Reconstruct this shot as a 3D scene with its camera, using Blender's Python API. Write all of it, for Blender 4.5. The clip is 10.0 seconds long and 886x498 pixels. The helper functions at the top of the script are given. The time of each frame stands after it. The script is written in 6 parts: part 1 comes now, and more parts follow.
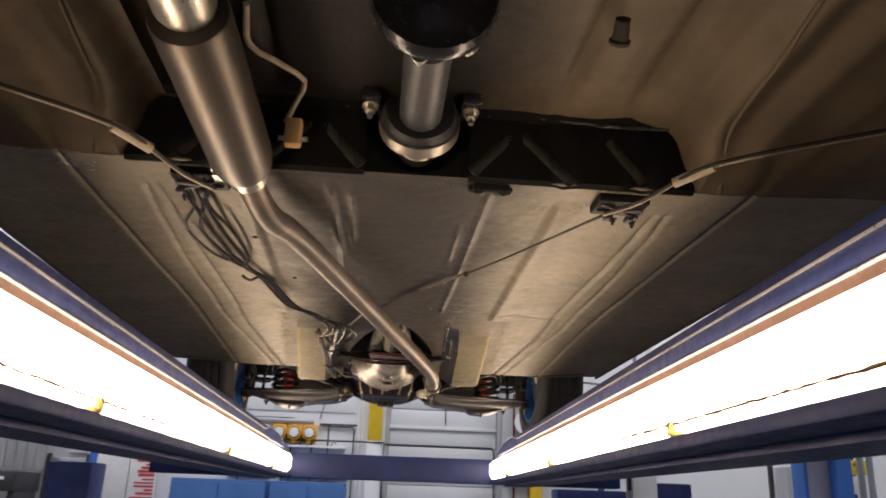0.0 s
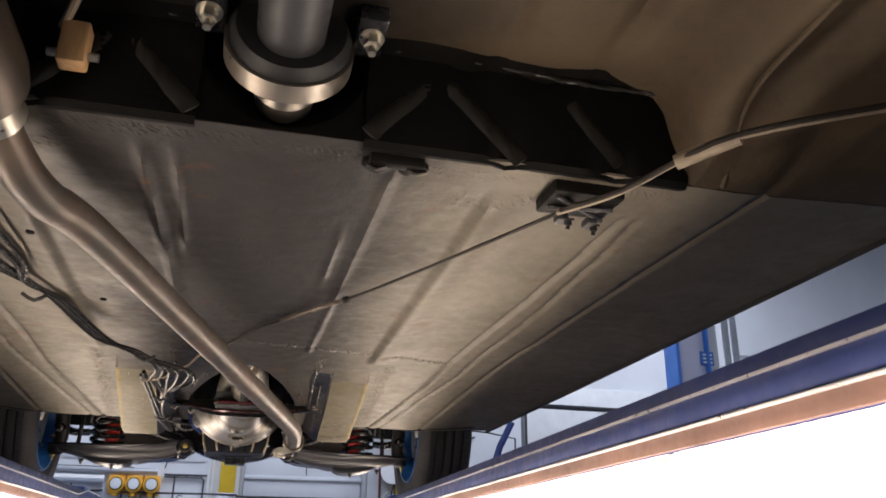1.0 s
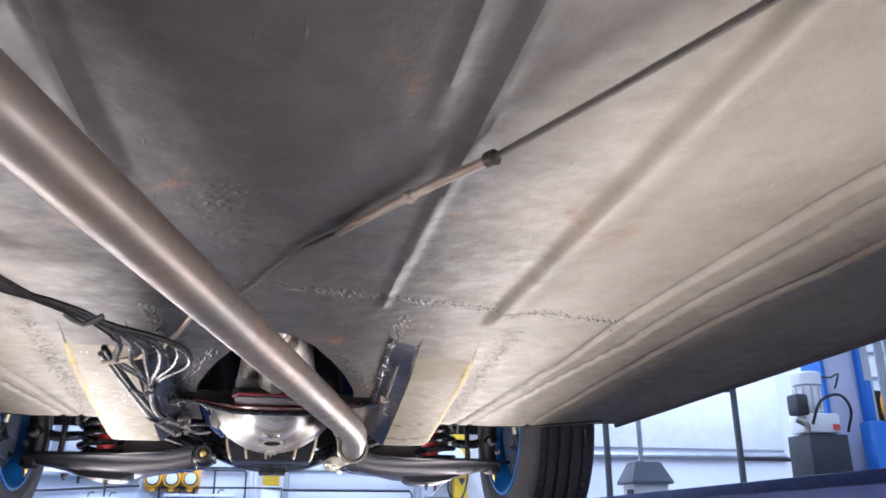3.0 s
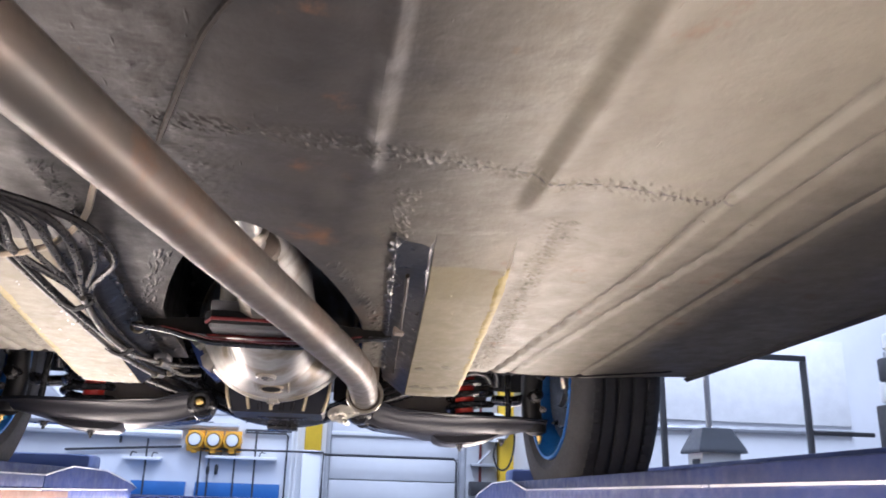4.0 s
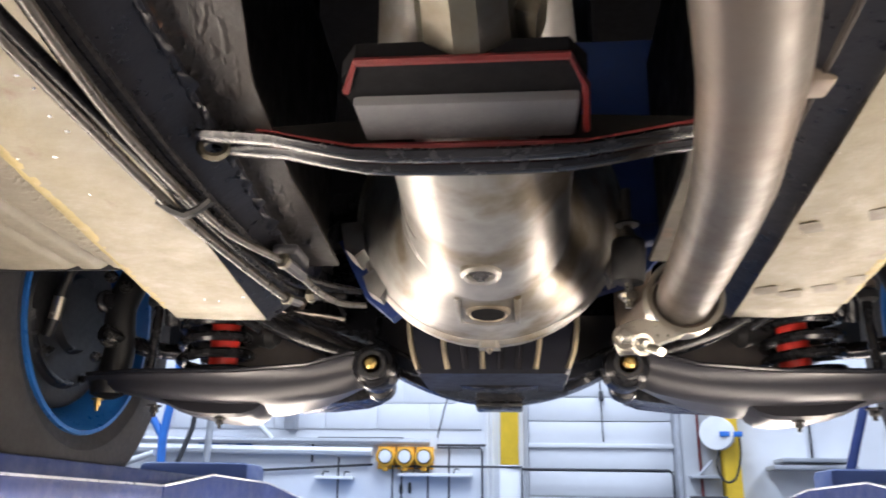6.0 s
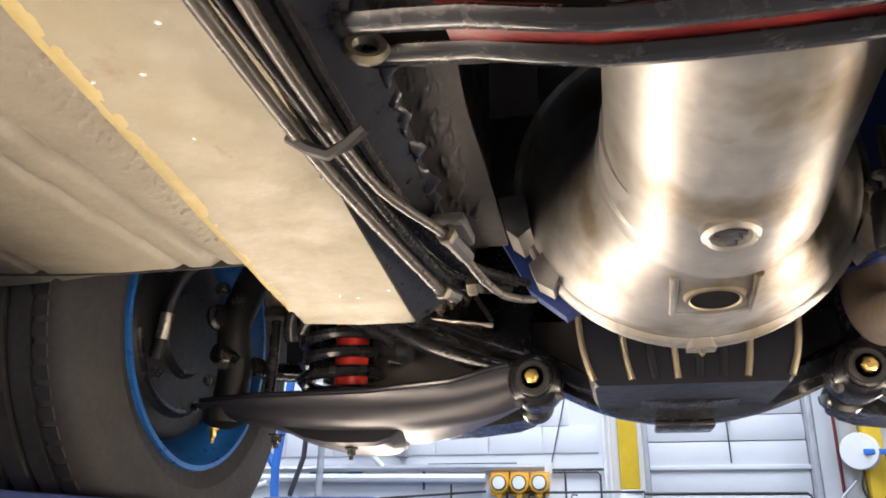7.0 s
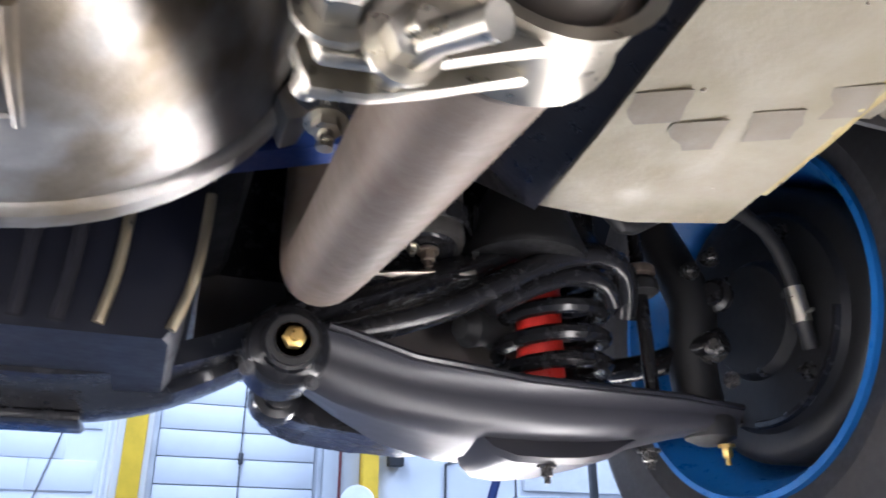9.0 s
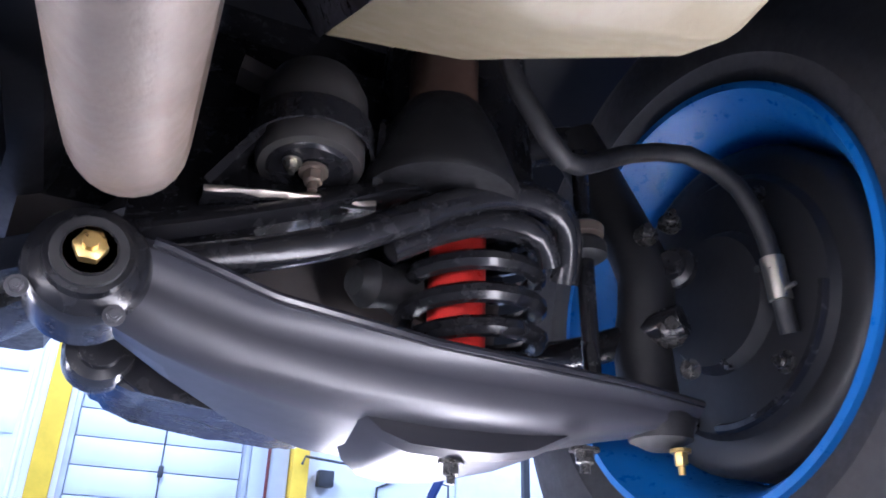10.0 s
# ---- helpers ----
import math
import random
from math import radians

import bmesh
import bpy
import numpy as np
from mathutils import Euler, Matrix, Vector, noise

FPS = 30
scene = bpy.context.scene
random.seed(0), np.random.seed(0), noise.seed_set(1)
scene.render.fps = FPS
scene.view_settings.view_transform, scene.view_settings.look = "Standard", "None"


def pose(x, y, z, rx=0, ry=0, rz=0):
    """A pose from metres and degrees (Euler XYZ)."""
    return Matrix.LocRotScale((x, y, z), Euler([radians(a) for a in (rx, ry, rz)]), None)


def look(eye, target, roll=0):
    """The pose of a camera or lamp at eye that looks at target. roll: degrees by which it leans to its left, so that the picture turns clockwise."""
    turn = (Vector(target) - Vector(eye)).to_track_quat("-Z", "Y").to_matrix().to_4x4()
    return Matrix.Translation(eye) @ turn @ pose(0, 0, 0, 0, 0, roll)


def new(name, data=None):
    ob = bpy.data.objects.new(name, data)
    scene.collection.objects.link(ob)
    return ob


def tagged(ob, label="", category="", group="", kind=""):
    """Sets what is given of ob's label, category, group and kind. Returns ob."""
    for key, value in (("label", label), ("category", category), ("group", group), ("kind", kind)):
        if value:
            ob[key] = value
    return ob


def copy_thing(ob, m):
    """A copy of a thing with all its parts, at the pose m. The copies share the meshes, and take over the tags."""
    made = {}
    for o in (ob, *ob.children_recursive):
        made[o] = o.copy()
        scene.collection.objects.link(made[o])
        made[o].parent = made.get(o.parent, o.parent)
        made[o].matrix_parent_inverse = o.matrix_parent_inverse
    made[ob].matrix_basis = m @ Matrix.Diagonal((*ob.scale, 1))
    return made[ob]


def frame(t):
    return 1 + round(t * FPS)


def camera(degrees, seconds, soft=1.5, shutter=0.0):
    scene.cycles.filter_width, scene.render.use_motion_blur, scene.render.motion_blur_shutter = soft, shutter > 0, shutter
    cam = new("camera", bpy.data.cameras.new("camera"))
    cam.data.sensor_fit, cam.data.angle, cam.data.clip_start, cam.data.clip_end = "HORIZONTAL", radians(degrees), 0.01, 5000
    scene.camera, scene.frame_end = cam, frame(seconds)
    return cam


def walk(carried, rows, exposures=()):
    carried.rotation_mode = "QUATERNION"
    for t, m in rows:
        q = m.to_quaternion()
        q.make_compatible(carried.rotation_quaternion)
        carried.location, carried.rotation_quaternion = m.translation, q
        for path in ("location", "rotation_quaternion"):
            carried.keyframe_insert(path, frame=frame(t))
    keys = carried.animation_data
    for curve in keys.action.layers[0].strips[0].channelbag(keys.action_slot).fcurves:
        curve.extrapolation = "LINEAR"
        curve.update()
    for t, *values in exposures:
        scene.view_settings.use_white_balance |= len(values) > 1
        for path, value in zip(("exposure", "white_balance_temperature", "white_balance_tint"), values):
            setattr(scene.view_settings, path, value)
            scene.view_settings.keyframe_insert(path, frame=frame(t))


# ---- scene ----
cam = camera(58.7, 10.0, soft=1.7, shutter=0.2)
EXPOSURES = [(0, 0.35, 7400, 20), (0.5, 0.24, 7300, 18), (1.0, 0.28, 6300, 18), (1.5, 0.88, 5250, 8), (2.0, 1.1, 5150, 9), (2.5, 1.32, 5200, 18), (4.0, 1.05, 5700, 20), (4.5, 0.97, 6000, 20), (5.5, 1.09, 5950, 15), (6.0, 1.14, 6000, 15), (7.5, 1.17, 6500, 15), (8.5, 1.16, 5850, 14), (9.0, 1.17, 5200, 15), (9.5, 1.15, 4950, 21), (10, 1.65, 4850, 22)]
PATH = [
    (0, (-0.041, 0.283, 1.692), (0.107, 2.184, 2.295), 2.0),
    (0.5, (-0.034, 0.513, 1.724), (0.331, 2.357, 2.407), 3.0),
    (1, (-0.014, 0.699, 1.787), (0.452, 2.511, 2.495), 0.8),
    (1.5, (0.027, 0.855, 1.859), (0.449, 2.658, 2.615), 1.4),
    (2, (0.028, 1.025, 1.906), (0.409, 2.864, 2.596), 1.5),
    (2.5, (-0.005, 1.214, 1.918), (0.374, 3.06, 2.589), -0.2),
    (2.7, (-0.013, 1.299, 1.913), (0.374, 3.141, 2.588), -0.3),
    (3.8, (0.097, 1.631, 1.913), (0.404, 3.514, 2.514), 2.2),
    (4, (0.094, 1.699, 1.908), (0.351, 3.591, 2.504), 1.7),
    (4.5, (0.072, 1.895, 1.891), (0.208, 3.796, 2.495), 1.0),
    (5, (0.041, 2.088, 1.881), (0.115, 4.0, 2.46), -0.2),
    (5.5, (0.036, 2.235, 1.884), (0.057, 4.145, 2.479), -0.0),
    (6, (0.019, 2.347, 1.898), (-0.157, 4.237, 2.527), 0.9),
    (6.2, (0.003, 2.384, 1.903), (-0.306, 4.254, 2.543), 1.2),
    (7.3, (-0.082, 2.56, 1.919), (-0.492, 4.379, 2.641), 0.5),
    (7.5, (-0.076, 2.598, 1.909), (-0.408, 4.417, 2.671), 1.4),
    (8, (-0.042, 2.699, 1.915), (-0.035, 4.531, 2.718), 0.5),
    (8.5, (0.004, 2.777, 1.928), (0.384, 4.571, 2.727), -1.3),
    (9, (0.079, 2.814, 1.923), (0.711, 4.54, 2.712), -0.1),
    (9.5, (0.148, 2.856, 1.931), (0.912, 4.524, 2.727), 2.9),
    (10, (0.168, 2.945, 1.925), (0.905, 4.599, 2.774), 1.9),
]
walk(cam, [(t, look(eye, target, roll)) for t, eye, target, roll in PATH], EXPOSURES)

# ---- world and lights ----
world = bpy.data.worlds.new("world")
scene.world = world
world.use_nodes = True
world.node_tree.nodes["Background"].inputs[0].default_value = (0.75, 0.85, 1.0, 1)
world.node_tree.nodes["Background"].inputs[1].default_value = 0.4


def area_lamp(name, at, size_x, size_y, power, colour, turn):
    data = bpy.data.lights.new(name, "AREA")
    data.shape, data.size, data.size_y, data.energy, data.color = "RECTANGLE", size_x, size_y, power, colour
    ob = new(name, data)
    ob.matrix_world = Matrix.Translation(at) @ Euler([radians(a) for a in turn]).to_matrix().to_4x4()
    return ob


# ceiling strips of the hall
for x in (-4.5, 0.0, 4.5):
    for y, power in ((-3.0, 40.0), (2.0, 40.0), (6.6, 105.0)):
        area_lamp("ceiling_lamp", (x, y, 5.7), 0.5, 3.0, power, (0.80, 0.90, 1.0), (0, 0, 0))


# ---- materials ----
def material(name, colour, rough=0.6, metal=0.0, vary=0.2, scale=6.0, bump=0.2, bump_scale=60.0, second=None, stain_scale=None, stain=0.0, stain_colour=(0.1, 0.07, 0.05), coat=0.0, rough_vary=0.15, stretch=(1, 1, 1), per_object=0.0, grime=None, rust=None, rust_scale=12.0, shine=0.5, band_at=(0.05, 0.33, 0.20), stain_detail=9, stain_soft=0.085):
    """A surface with colour variation at two scales, stains, uneven gloss and fine relief."""
    mat = bpy.data.materials.new(name)
    mat.use_nodes = True
    nodes, links = mat.node_tree.nodes, mat.node_tree.links
    shader = nodes["Principled BSDF"]
    shader.inputs["Metallic"].default_value = metal
    shader.inputs["Coat Weight"].default_value = coat
    shader.inputs["Specular IOR Level"].default_value = shine
    coords = nodes.new("ShaderNodeTexCoord")
    mapping = nodes.new("ShaderNodeMapping")
    mapping.inputs["Scale"].default_value = stretch
    links.new(coords.outputs["Object"], mapping.inputs["Vector"])

    def noise_node(size, detail, rough_amount=0.6):
        n = nodes.new("ShaderNodeTexNoise")
        n.inputs["Scale"].default_value, n.inputs["Detail"].default_value = size, detail
        n.inputs["Roughness"].default_value = rough_amount
        links.new(mapping.outputs["Vector"], n.inputs["Vector"])
        return n

    def mix(kind, factor, a, b):
        m = nodes.new("ShaderNodeMix")
        m.data_type, m.blend_type = "RGBA", kind
        for socket, value in ((m.inputs[0], factor), (m.inputs[6], a), (m.inputs[7], b)):
            if isinstance(value, (int, float)):
                socket.default_value = value
            elif isinstance(value, tuple):
                socket.default_value = (*value, 1)
            else:
                links.new(value, socket)
        return m.outputs[2]

    def ramp(source, low, high):
        r = nodes.new("ShaderNodeMapRange")
        r.inputs[1].default_value, r.inputs[2].default_value = low, high
        links.new(source, r.inputs[0])
        return r.outputs[0]

    big, fine = noise_node(scale, 6), noise_node(scale * 9, 8, 0.7)
    dark = tuple(c * (1 - vary) for c in colour)
    light = tuple(min(1, c * (1 + vary)) for c in colour) if second is None else second
    out = mix("MIX", ramp(big.outputs[0], 0.3, 0.7), dark, light)
    out = mix("MULTIPLY", 0.5, out, mix("MIX", ramp(fine.outputs[0], 0.3, 0.7), (1 - vary,) * 3, (1.0, 1.0, 1.0)))
    if stain:
        spots = noise_node(stain_scale or scale * 2.5, stain_detail, 0.75 if stain_detail > 4 else 0.5)
        amount = nodes.new("ShaderNodeMath")
        amount.operation = "MULTIPLY"
        links.new(ramp(spots.outputs[0], 0.555 - stain_soft, 0.555 + stain_soft), amount.inputs[0])
        amount.inputs[1].default_value = stain
        out = mix("MIX", amount.outputs[0], out, stain_colour)
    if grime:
        # a second colour in a band along the car's middle, with a ragged edge
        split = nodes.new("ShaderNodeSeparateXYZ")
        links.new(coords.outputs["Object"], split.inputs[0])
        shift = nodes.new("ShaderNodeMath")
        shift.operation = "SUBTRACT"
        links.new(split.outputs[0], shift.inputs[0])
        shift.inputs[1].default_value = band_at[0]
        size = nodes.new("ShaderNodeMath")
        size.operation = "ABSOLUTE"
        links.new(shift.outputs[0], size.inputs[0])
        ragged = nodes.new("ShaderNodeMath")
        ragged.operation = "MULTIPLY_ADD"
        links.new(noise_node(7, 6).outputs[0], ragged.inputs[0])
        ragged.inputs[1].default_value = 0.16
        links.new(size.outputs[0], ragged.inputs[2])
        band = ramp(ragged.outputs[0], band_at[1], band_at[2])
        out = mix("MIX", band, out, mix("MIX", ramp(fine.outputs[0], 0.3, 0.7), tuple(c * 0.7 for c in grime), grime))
    if rust:
        specks = noise_node(rust_scale, 10, 0.72)
        out = mix("MIX", ramp(specks.outputs[0], 0.60, 0.72), out, rust)
    if per_object:
        info = nodes.new("ShaderNodeObjectInfo")
        out = mix("MULTIPLY", per_object, out, mix("MIX", info.outputs["Random"], (0.55, 0.55, 0.55), (1.0, 1.0, 1.0)))
    links.new(out, shader.inputs["Base Color"])
    gloss = nodes.new("ShaderNodeMapRange")
    gloss.inputs[1].default_value, gloss.inputs[2].default_value = 0.3, 0.7
    gloss.inputs[3].default_value, gloss.inputs[4].default_value = max(0.03, rough - rough_vary), min(1, rough + rough_vary)
    links.new(fine.outputs[0], gloss.inputs[0])
    links.new(gloss.outputs[0], shader.inputs["Roughness"])
    if bump:
        relief = nodes.new("ShaderNodeBump")
        relief.inputs["Strength"].default_value, relief.inputs["Distance"].default_value = bump, 0.002
        links.new(noise_node(bump_scale, 5).outputs[0], relief.inputs["Height"])
        links.new(relief.outputs[0], shader.inputs["Normal"])
    return mat


def glow(name, colour, strength):
    mat = bpy.data.materials.new(name)
    mat.use_nodes = True
    shader = mat.node_tree.nodes["Principled BSDF"]
    shader.inputs["Base Color"].default_value = (*colour, 1)
    shader.inputs["Emission Color"].default_value = (*colour, 1)
    shader.inputs["Emission Strength"].default_value = strength
    return mat


M = {
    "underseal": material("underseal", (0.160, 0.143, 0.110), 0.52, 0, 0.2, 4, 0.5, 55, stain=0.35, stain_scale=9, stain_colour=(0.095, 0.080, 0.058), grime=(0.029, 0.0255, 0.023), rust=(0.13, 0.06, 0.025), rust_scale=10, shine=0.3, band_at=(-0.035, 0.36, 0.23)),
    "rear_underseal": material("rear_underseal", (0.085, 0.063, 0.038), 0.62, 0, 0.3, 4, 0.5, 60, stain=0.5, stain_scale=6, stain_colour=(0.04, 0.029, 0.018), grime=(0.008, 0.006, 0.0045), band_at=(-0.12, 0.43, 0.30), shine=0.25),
    "rail_paint": material("rail_paint", (0.150, 0.128, 0.076), 0.5, 0, 0.15, 6, 0.25, 70, stain=0.4, stain_scale=13, stain_colour=(0.11, 0.085, 0.05), rust=(0.10, 0.062, 0.034), rust_scale=22, shine=0.35),
    "rear_dark": material("rear_dark", (0.02, 0.016, 0.011), 0.6, 0, 0.4, 5, 0.5, 60, shine=0.2),
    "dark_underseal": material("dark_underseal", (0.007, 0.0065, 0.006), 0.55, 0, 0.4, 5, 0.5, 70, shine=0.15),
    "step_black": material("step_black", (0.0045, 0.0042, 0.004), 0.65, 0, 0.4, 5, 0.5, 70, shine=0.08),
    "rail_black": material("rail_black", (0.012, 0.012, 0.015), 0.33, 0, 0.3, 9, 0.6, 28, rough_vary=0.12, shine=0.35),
    "ridge_paint": material("ridge_paint", (0.014, 0.0125, 0.010), 0.45, 0, 0.3, 12, 0.3, 70),
    "well_black": material("well_black", (0.015, 0.015, 0.017), 0.45, 0, 0.2, 8, 0.15, 60, shine=0.4),
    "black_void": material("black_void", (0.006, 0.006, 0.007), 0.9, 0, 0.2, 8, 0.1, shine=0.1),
    "black_paint": material("black_paint", (0.014, 0.014, 0.016), 0.24, 0, 0.3, 7, 0.25, 45, rough_vary=0.10, shine=0.4),
    "black_gloss": material("black_gloss", (0.018, 0.018, 0.022), 0.18, 0, 0.2, 8, 0.05, 120, rough_vary=0.04, shine=0.4),
    "arm_paint": material("arm_paint", (0.028, 0.028, 0.034), 0.36, 0, 0.06, 7, 0.0, 22, rough_vary=0.03, shine=0.38),
    "drum_black": material("drum_black", (0.012, 0.012, 0.013), 0.45, 0, 0.3, 14, 0.3, 60, shine=0.35),
    "oily_bolt": material("oily_bolt", (0.075, 0.072, 0.070), 0.28, 0.7, 0.3, 20, 0.2, 90),
    "worn_rubber": material("worn_rubber", (0.040, 0.038, 0.036), 0.42, 0, 0.3, 14, 0.2, 60),
    "rust_dark": material("rust_dark", (0.048, 0.027, 0.018), 0.6, 0, 0.4, 14, 0.3, 60),
    "pale_grey_paint": material("pale_grey_paint", (0.12, 0.106, 0.098), 0.6, 0, 0.3, 9, 0.2, 50),
    "rubber": material("rubber", (0.012, 0.012, 0.013), 0.6, 0, 0.15, 12, 0.1, 120),
    "tyre": material("tyre", (0.032, 0.032, 0.035), 0.75, 0, 0.25, 14, 0.2, 120, stain=0.4, stain_scale=9, stain_colour=(0.05, 0.044, 0.038)),
    "rim_blue": material("rim_blue", (0.02, 0.13, 0.42), 0.35, 0, 0.15, 10, 0.08, 60),
    "alloy": material("alloy", (0.40, 0.39, 0.37), 0.45, 0.80, 0.28, 16, 0.75, 17, stain=0.9, stain_scale=14, stain_colour=(0.19, 0.155, 0.105), rough_vary=0.12, stain_detail=4, stain_soft=0.07),
    "pipe_paint": material("pipe_paint", (0.05, 0.044, 0.036), 0.33, 0.0, 0.25, 14, 0.15, 90, shine=0.35),
    "exhaust_steel": material("exhaust_steel", (0.096, 0.084, 0.072), 0.46, 0.45, 0.22, 6, 0.04, 120, stain=0.55, stain_scale=9, stain_colour=(0.15, 0.10, 0.068), rust=(0.14, 0.075, 0.042), rust_scale=8, stain_detail=3, stain_soft=0.12),
    "sump_paint": material("sump_paint", (0.006, 0.007, 0.013), 0.42, 0, 0.1, 8, 0.15, 60, rough_vary=0.08, shine=0.3),
    "cast_dull": material("cast_dull", (0.15, 0.138, 0.105), 0.5, 0.7, 0.25, 14, 0.4, 40, stain=0.5, stain_scale=18, stain_colour=(0.11, 0.085, 0.055)),
    "bright_fin": material("bright_fin", (0.5, 0.44, 0.31), 0.4, 1.0, 0.05, 12, 0.0),
    "engine_blue": material("engine_blue", (0.008, 0.03, 0.15), 0.5, 0, 0.3, 8, 0.2, 60),
    "sealer": material("sealer", (0.24, 0.19, 0.07), 0.55, 0, 0.25, 12, 0.3, 80, shine=0.3),
    "steel": material("steel", (0.34, 0.31, 0.27), 0.42, 0.85, 0.25, 9, 0.2, 120, stain=0.3, stain_scale=18, stain_colour=(0.2, 0.11, 0.05)),
    "muffler_steel": material("muffler_steel", (0.085, 0.074, 0.062), 0.40, 0.75, 0.08, 3, 0.0, 160, stain=0.2, stain_scale=4, stain_colour=(0.14, 0.07, 0.038), rough_vary=0.06),
    "rusty_steel": material("rusty_steel", (0.15, 0.122, 0.098), 0.55, 0.4, 0.25, 10, 0.25, 120, stain=0.4, stain_scale=14, stain_colour=(0.13, 0.075, 0.042)),
    "zinc": material("zinc", (0.48, 0.455, 0.39), 0.36, 1.0, 0.1, 20, 0.03, 80),
    "brass": material("brass", (0.62, 0.45, 0.16), 0.35, 1.0, 0.2, 30, 0.1),
    "wood": material("wood", (0.42, 0.26, 0.12), 0.65, 0, 0.25, 20, 0.4, 60, stretch=(6, 6, 0.6)),
    "red_paint": material("red_paint", (0.12, 0.010, 0.009), 0.5, 0, 0.35, 20, 0.3, 90),
    "shock_red": material("shock_red", (0.66, 0.035, 0.022), 0.35, 0, 0.12, 20, 0.1),
    "grey_rubber": material("grey_rubber", (0.105, 0.105, 0.112), 0.55, 0, 0.15, 20, 0.2, 70),
    "cable_brown": material("cable_brown", (0.022, 0.017, 0.013), 0.6, 0, 0.2, 30, 0.1, shine=0.25),
    "wire": material("wire", (0.010, 0.0095, 0.010), 0.30, 0, 0.2, 30, 0.1, shine=0.06),
    "pale_wire": material("pale_wire", (0.27, 0.22, 0.16), 0.5, 0, 0.2, 30, 0.1),
    "lift_blue": material("lift_blue", (0.017, 0.032, 0.125), 0.55, 0, 0.25, 5, 0.2, 60, stain=0.12, stain_scale=11, stain_colour=(0.10, 0.09, 0.09), shine=0.25),
    "lamp_dirt": material("lamp_dirt", (0.16, 0.08, 0.035), 0.7, 0, 0.5, 20, 0.3, 70),
    "post_pale": material("post_pale", (0.5, 0.5, 0.62), 0.5, 0, 0.06, 4, 0.1, 40),
    "lift_rust": material("lift_rust", (0.10, 0.050, 0.036), 0.6, 0, 0.35, 8, 0.3, 70),
    "lift_edge": material("lift_edge", (0.6, 0.6, 0.62), 0.35, 0.8, 0.2, 10, 0.2),
    "diffuser": glow("diffuser", (1.0, 0.85, 0.65), 11.0),
    "diffuser_joint": glow("diffuser_joint", (1.0, 0.62, 0.25), 1.6),
    "rail_patch": material("rail_patch", (0.112, 0.094, 0.064), 0.55, 0, 0.2, 12, 0.2, 70, shine=0.3),
    "wall_white": material("wall_white", (0.74, 0.75, 0.78), 0.7, 0, 0.05, 1.2, 0.2, 40, per_object=0.06),
    "wall_grey": material("wall_grey", (0.5, 0.51, 0.53), 0.7, 0, 0.08, 2, 0.2, 40),
    "door_white": material("door_white", (0.68, 0.69, 0.72), 0.5, 0, 0.05, 2, 0.1, 50),
    "yellow": material("yellow", (0.80, 0.52, 0.03), 0.5, 0, 0.12, 6, 0.1, 40),
    "reel_orange": material("reel_orange", (0.85, 0.42, 0.03), 0.4, 0, 0.12, 12, 0.1),
    "white_plastic": material("white_plastic", (0.8, 0.8, 0.8), 0.4, 0, 0.06, 8, 0.05),
    "pipe_grey": material("pipe_grey", (0.42, 0.43, 0.46), 0.45, 0.3, 0.12, 8, 0.1),
    "pipe_dark": material("pipe_dark", (0.10, 0.11, 0.13), 0.5, 0.2, 0.12, 8, 0.1),
    "dark_metal": material("dark_metal", (0.05, 0.05, 0.055), 0.5, 0.3, 0.2, 8, 0.1),
    "cabinet_blue": material("cabinet_blue", (0.03, 0.13, 0.36), 0.45, 0, 0.15, 4, 0.1, 40),
    "concrete": material("concrete", (0.10, 0.105, 0.12), 0.6, 0, 0.15, 1.5, 0.3, 30),
    "poster_red": material("poster_red", (0.6, 0.08, 0.08), 0.5, 0, 0.1, 4, 0.0),
    "sign_yellow": material("sign_yellow", (0.85, 0.62, 0.02), 0.5, 0, 0.05, 4, 0.0),
    "sign_blue": material("sign_blue", (0.03, 0.16, 0.55), 0.45, 0, 0.12, 6, 0.1, 40),
    "lift_pale": material("lift_pale", (0.06, 0.10, 0.27), 0.45, 0, 0.15, 6, 0.1, 40),
    "curtain": material("curtain", (0.4, 0.4, 0.41), 0.35, 0, 0.2, 3, 0.1, 20),
    "ink": material("ink", (0.01, 0.01, 0.01), 0.6, 0, 0.1, 4, 0.0),
}


# ---- building helpers ----
def thicken(bm, depth, way=None):
    """Gives an open sheet its thickness, along way or along its own normals."""
    bm.normal_update()
    moves = {tuple(v.co): v.normal.copy() for v in bm.verts}
    made = bmesh.ops.extrude_face_region(bm, geom=bm.faces[:], use_keep_orig=True)["geom"]
    for v in made:
        if isinstance(v, bmesh.types.BMVert):
            v.co += depth * (Vector(way) if way else moves[tuple(v.co)])
    return bm


def part(name, bm, mat, parent=None, label="", sharp=40, face=None):
    """One mesh object out of a bmesh, under its thing or part; face: the side that an open sheet shows."""
    bmesh.ops.recalc_face_normals(bm, faces=bm.faces)
    if face and sum((f.normal for f in bm.faces), Vector()).dot(Vector(face)) < 0:
        bmesh.ops.reverse_faces(bm, faces=bm.faces)
    for f in bm.faces:
        f.smooth = True
    for e in bm.edges:
        e.smooth = len(e.link_faces) != 2 or e.calc_face_angle(0) < radians(sharp)
    mesh = bpy.data.meshes.new(name)
    bm.to_mesh(mesh)
    bm.free()
    mesh.materials.append(M[mat])
    ob = new(name, mesh)
    ob.parent = parent
    if label:
        tagged(ob, label)
    return ob


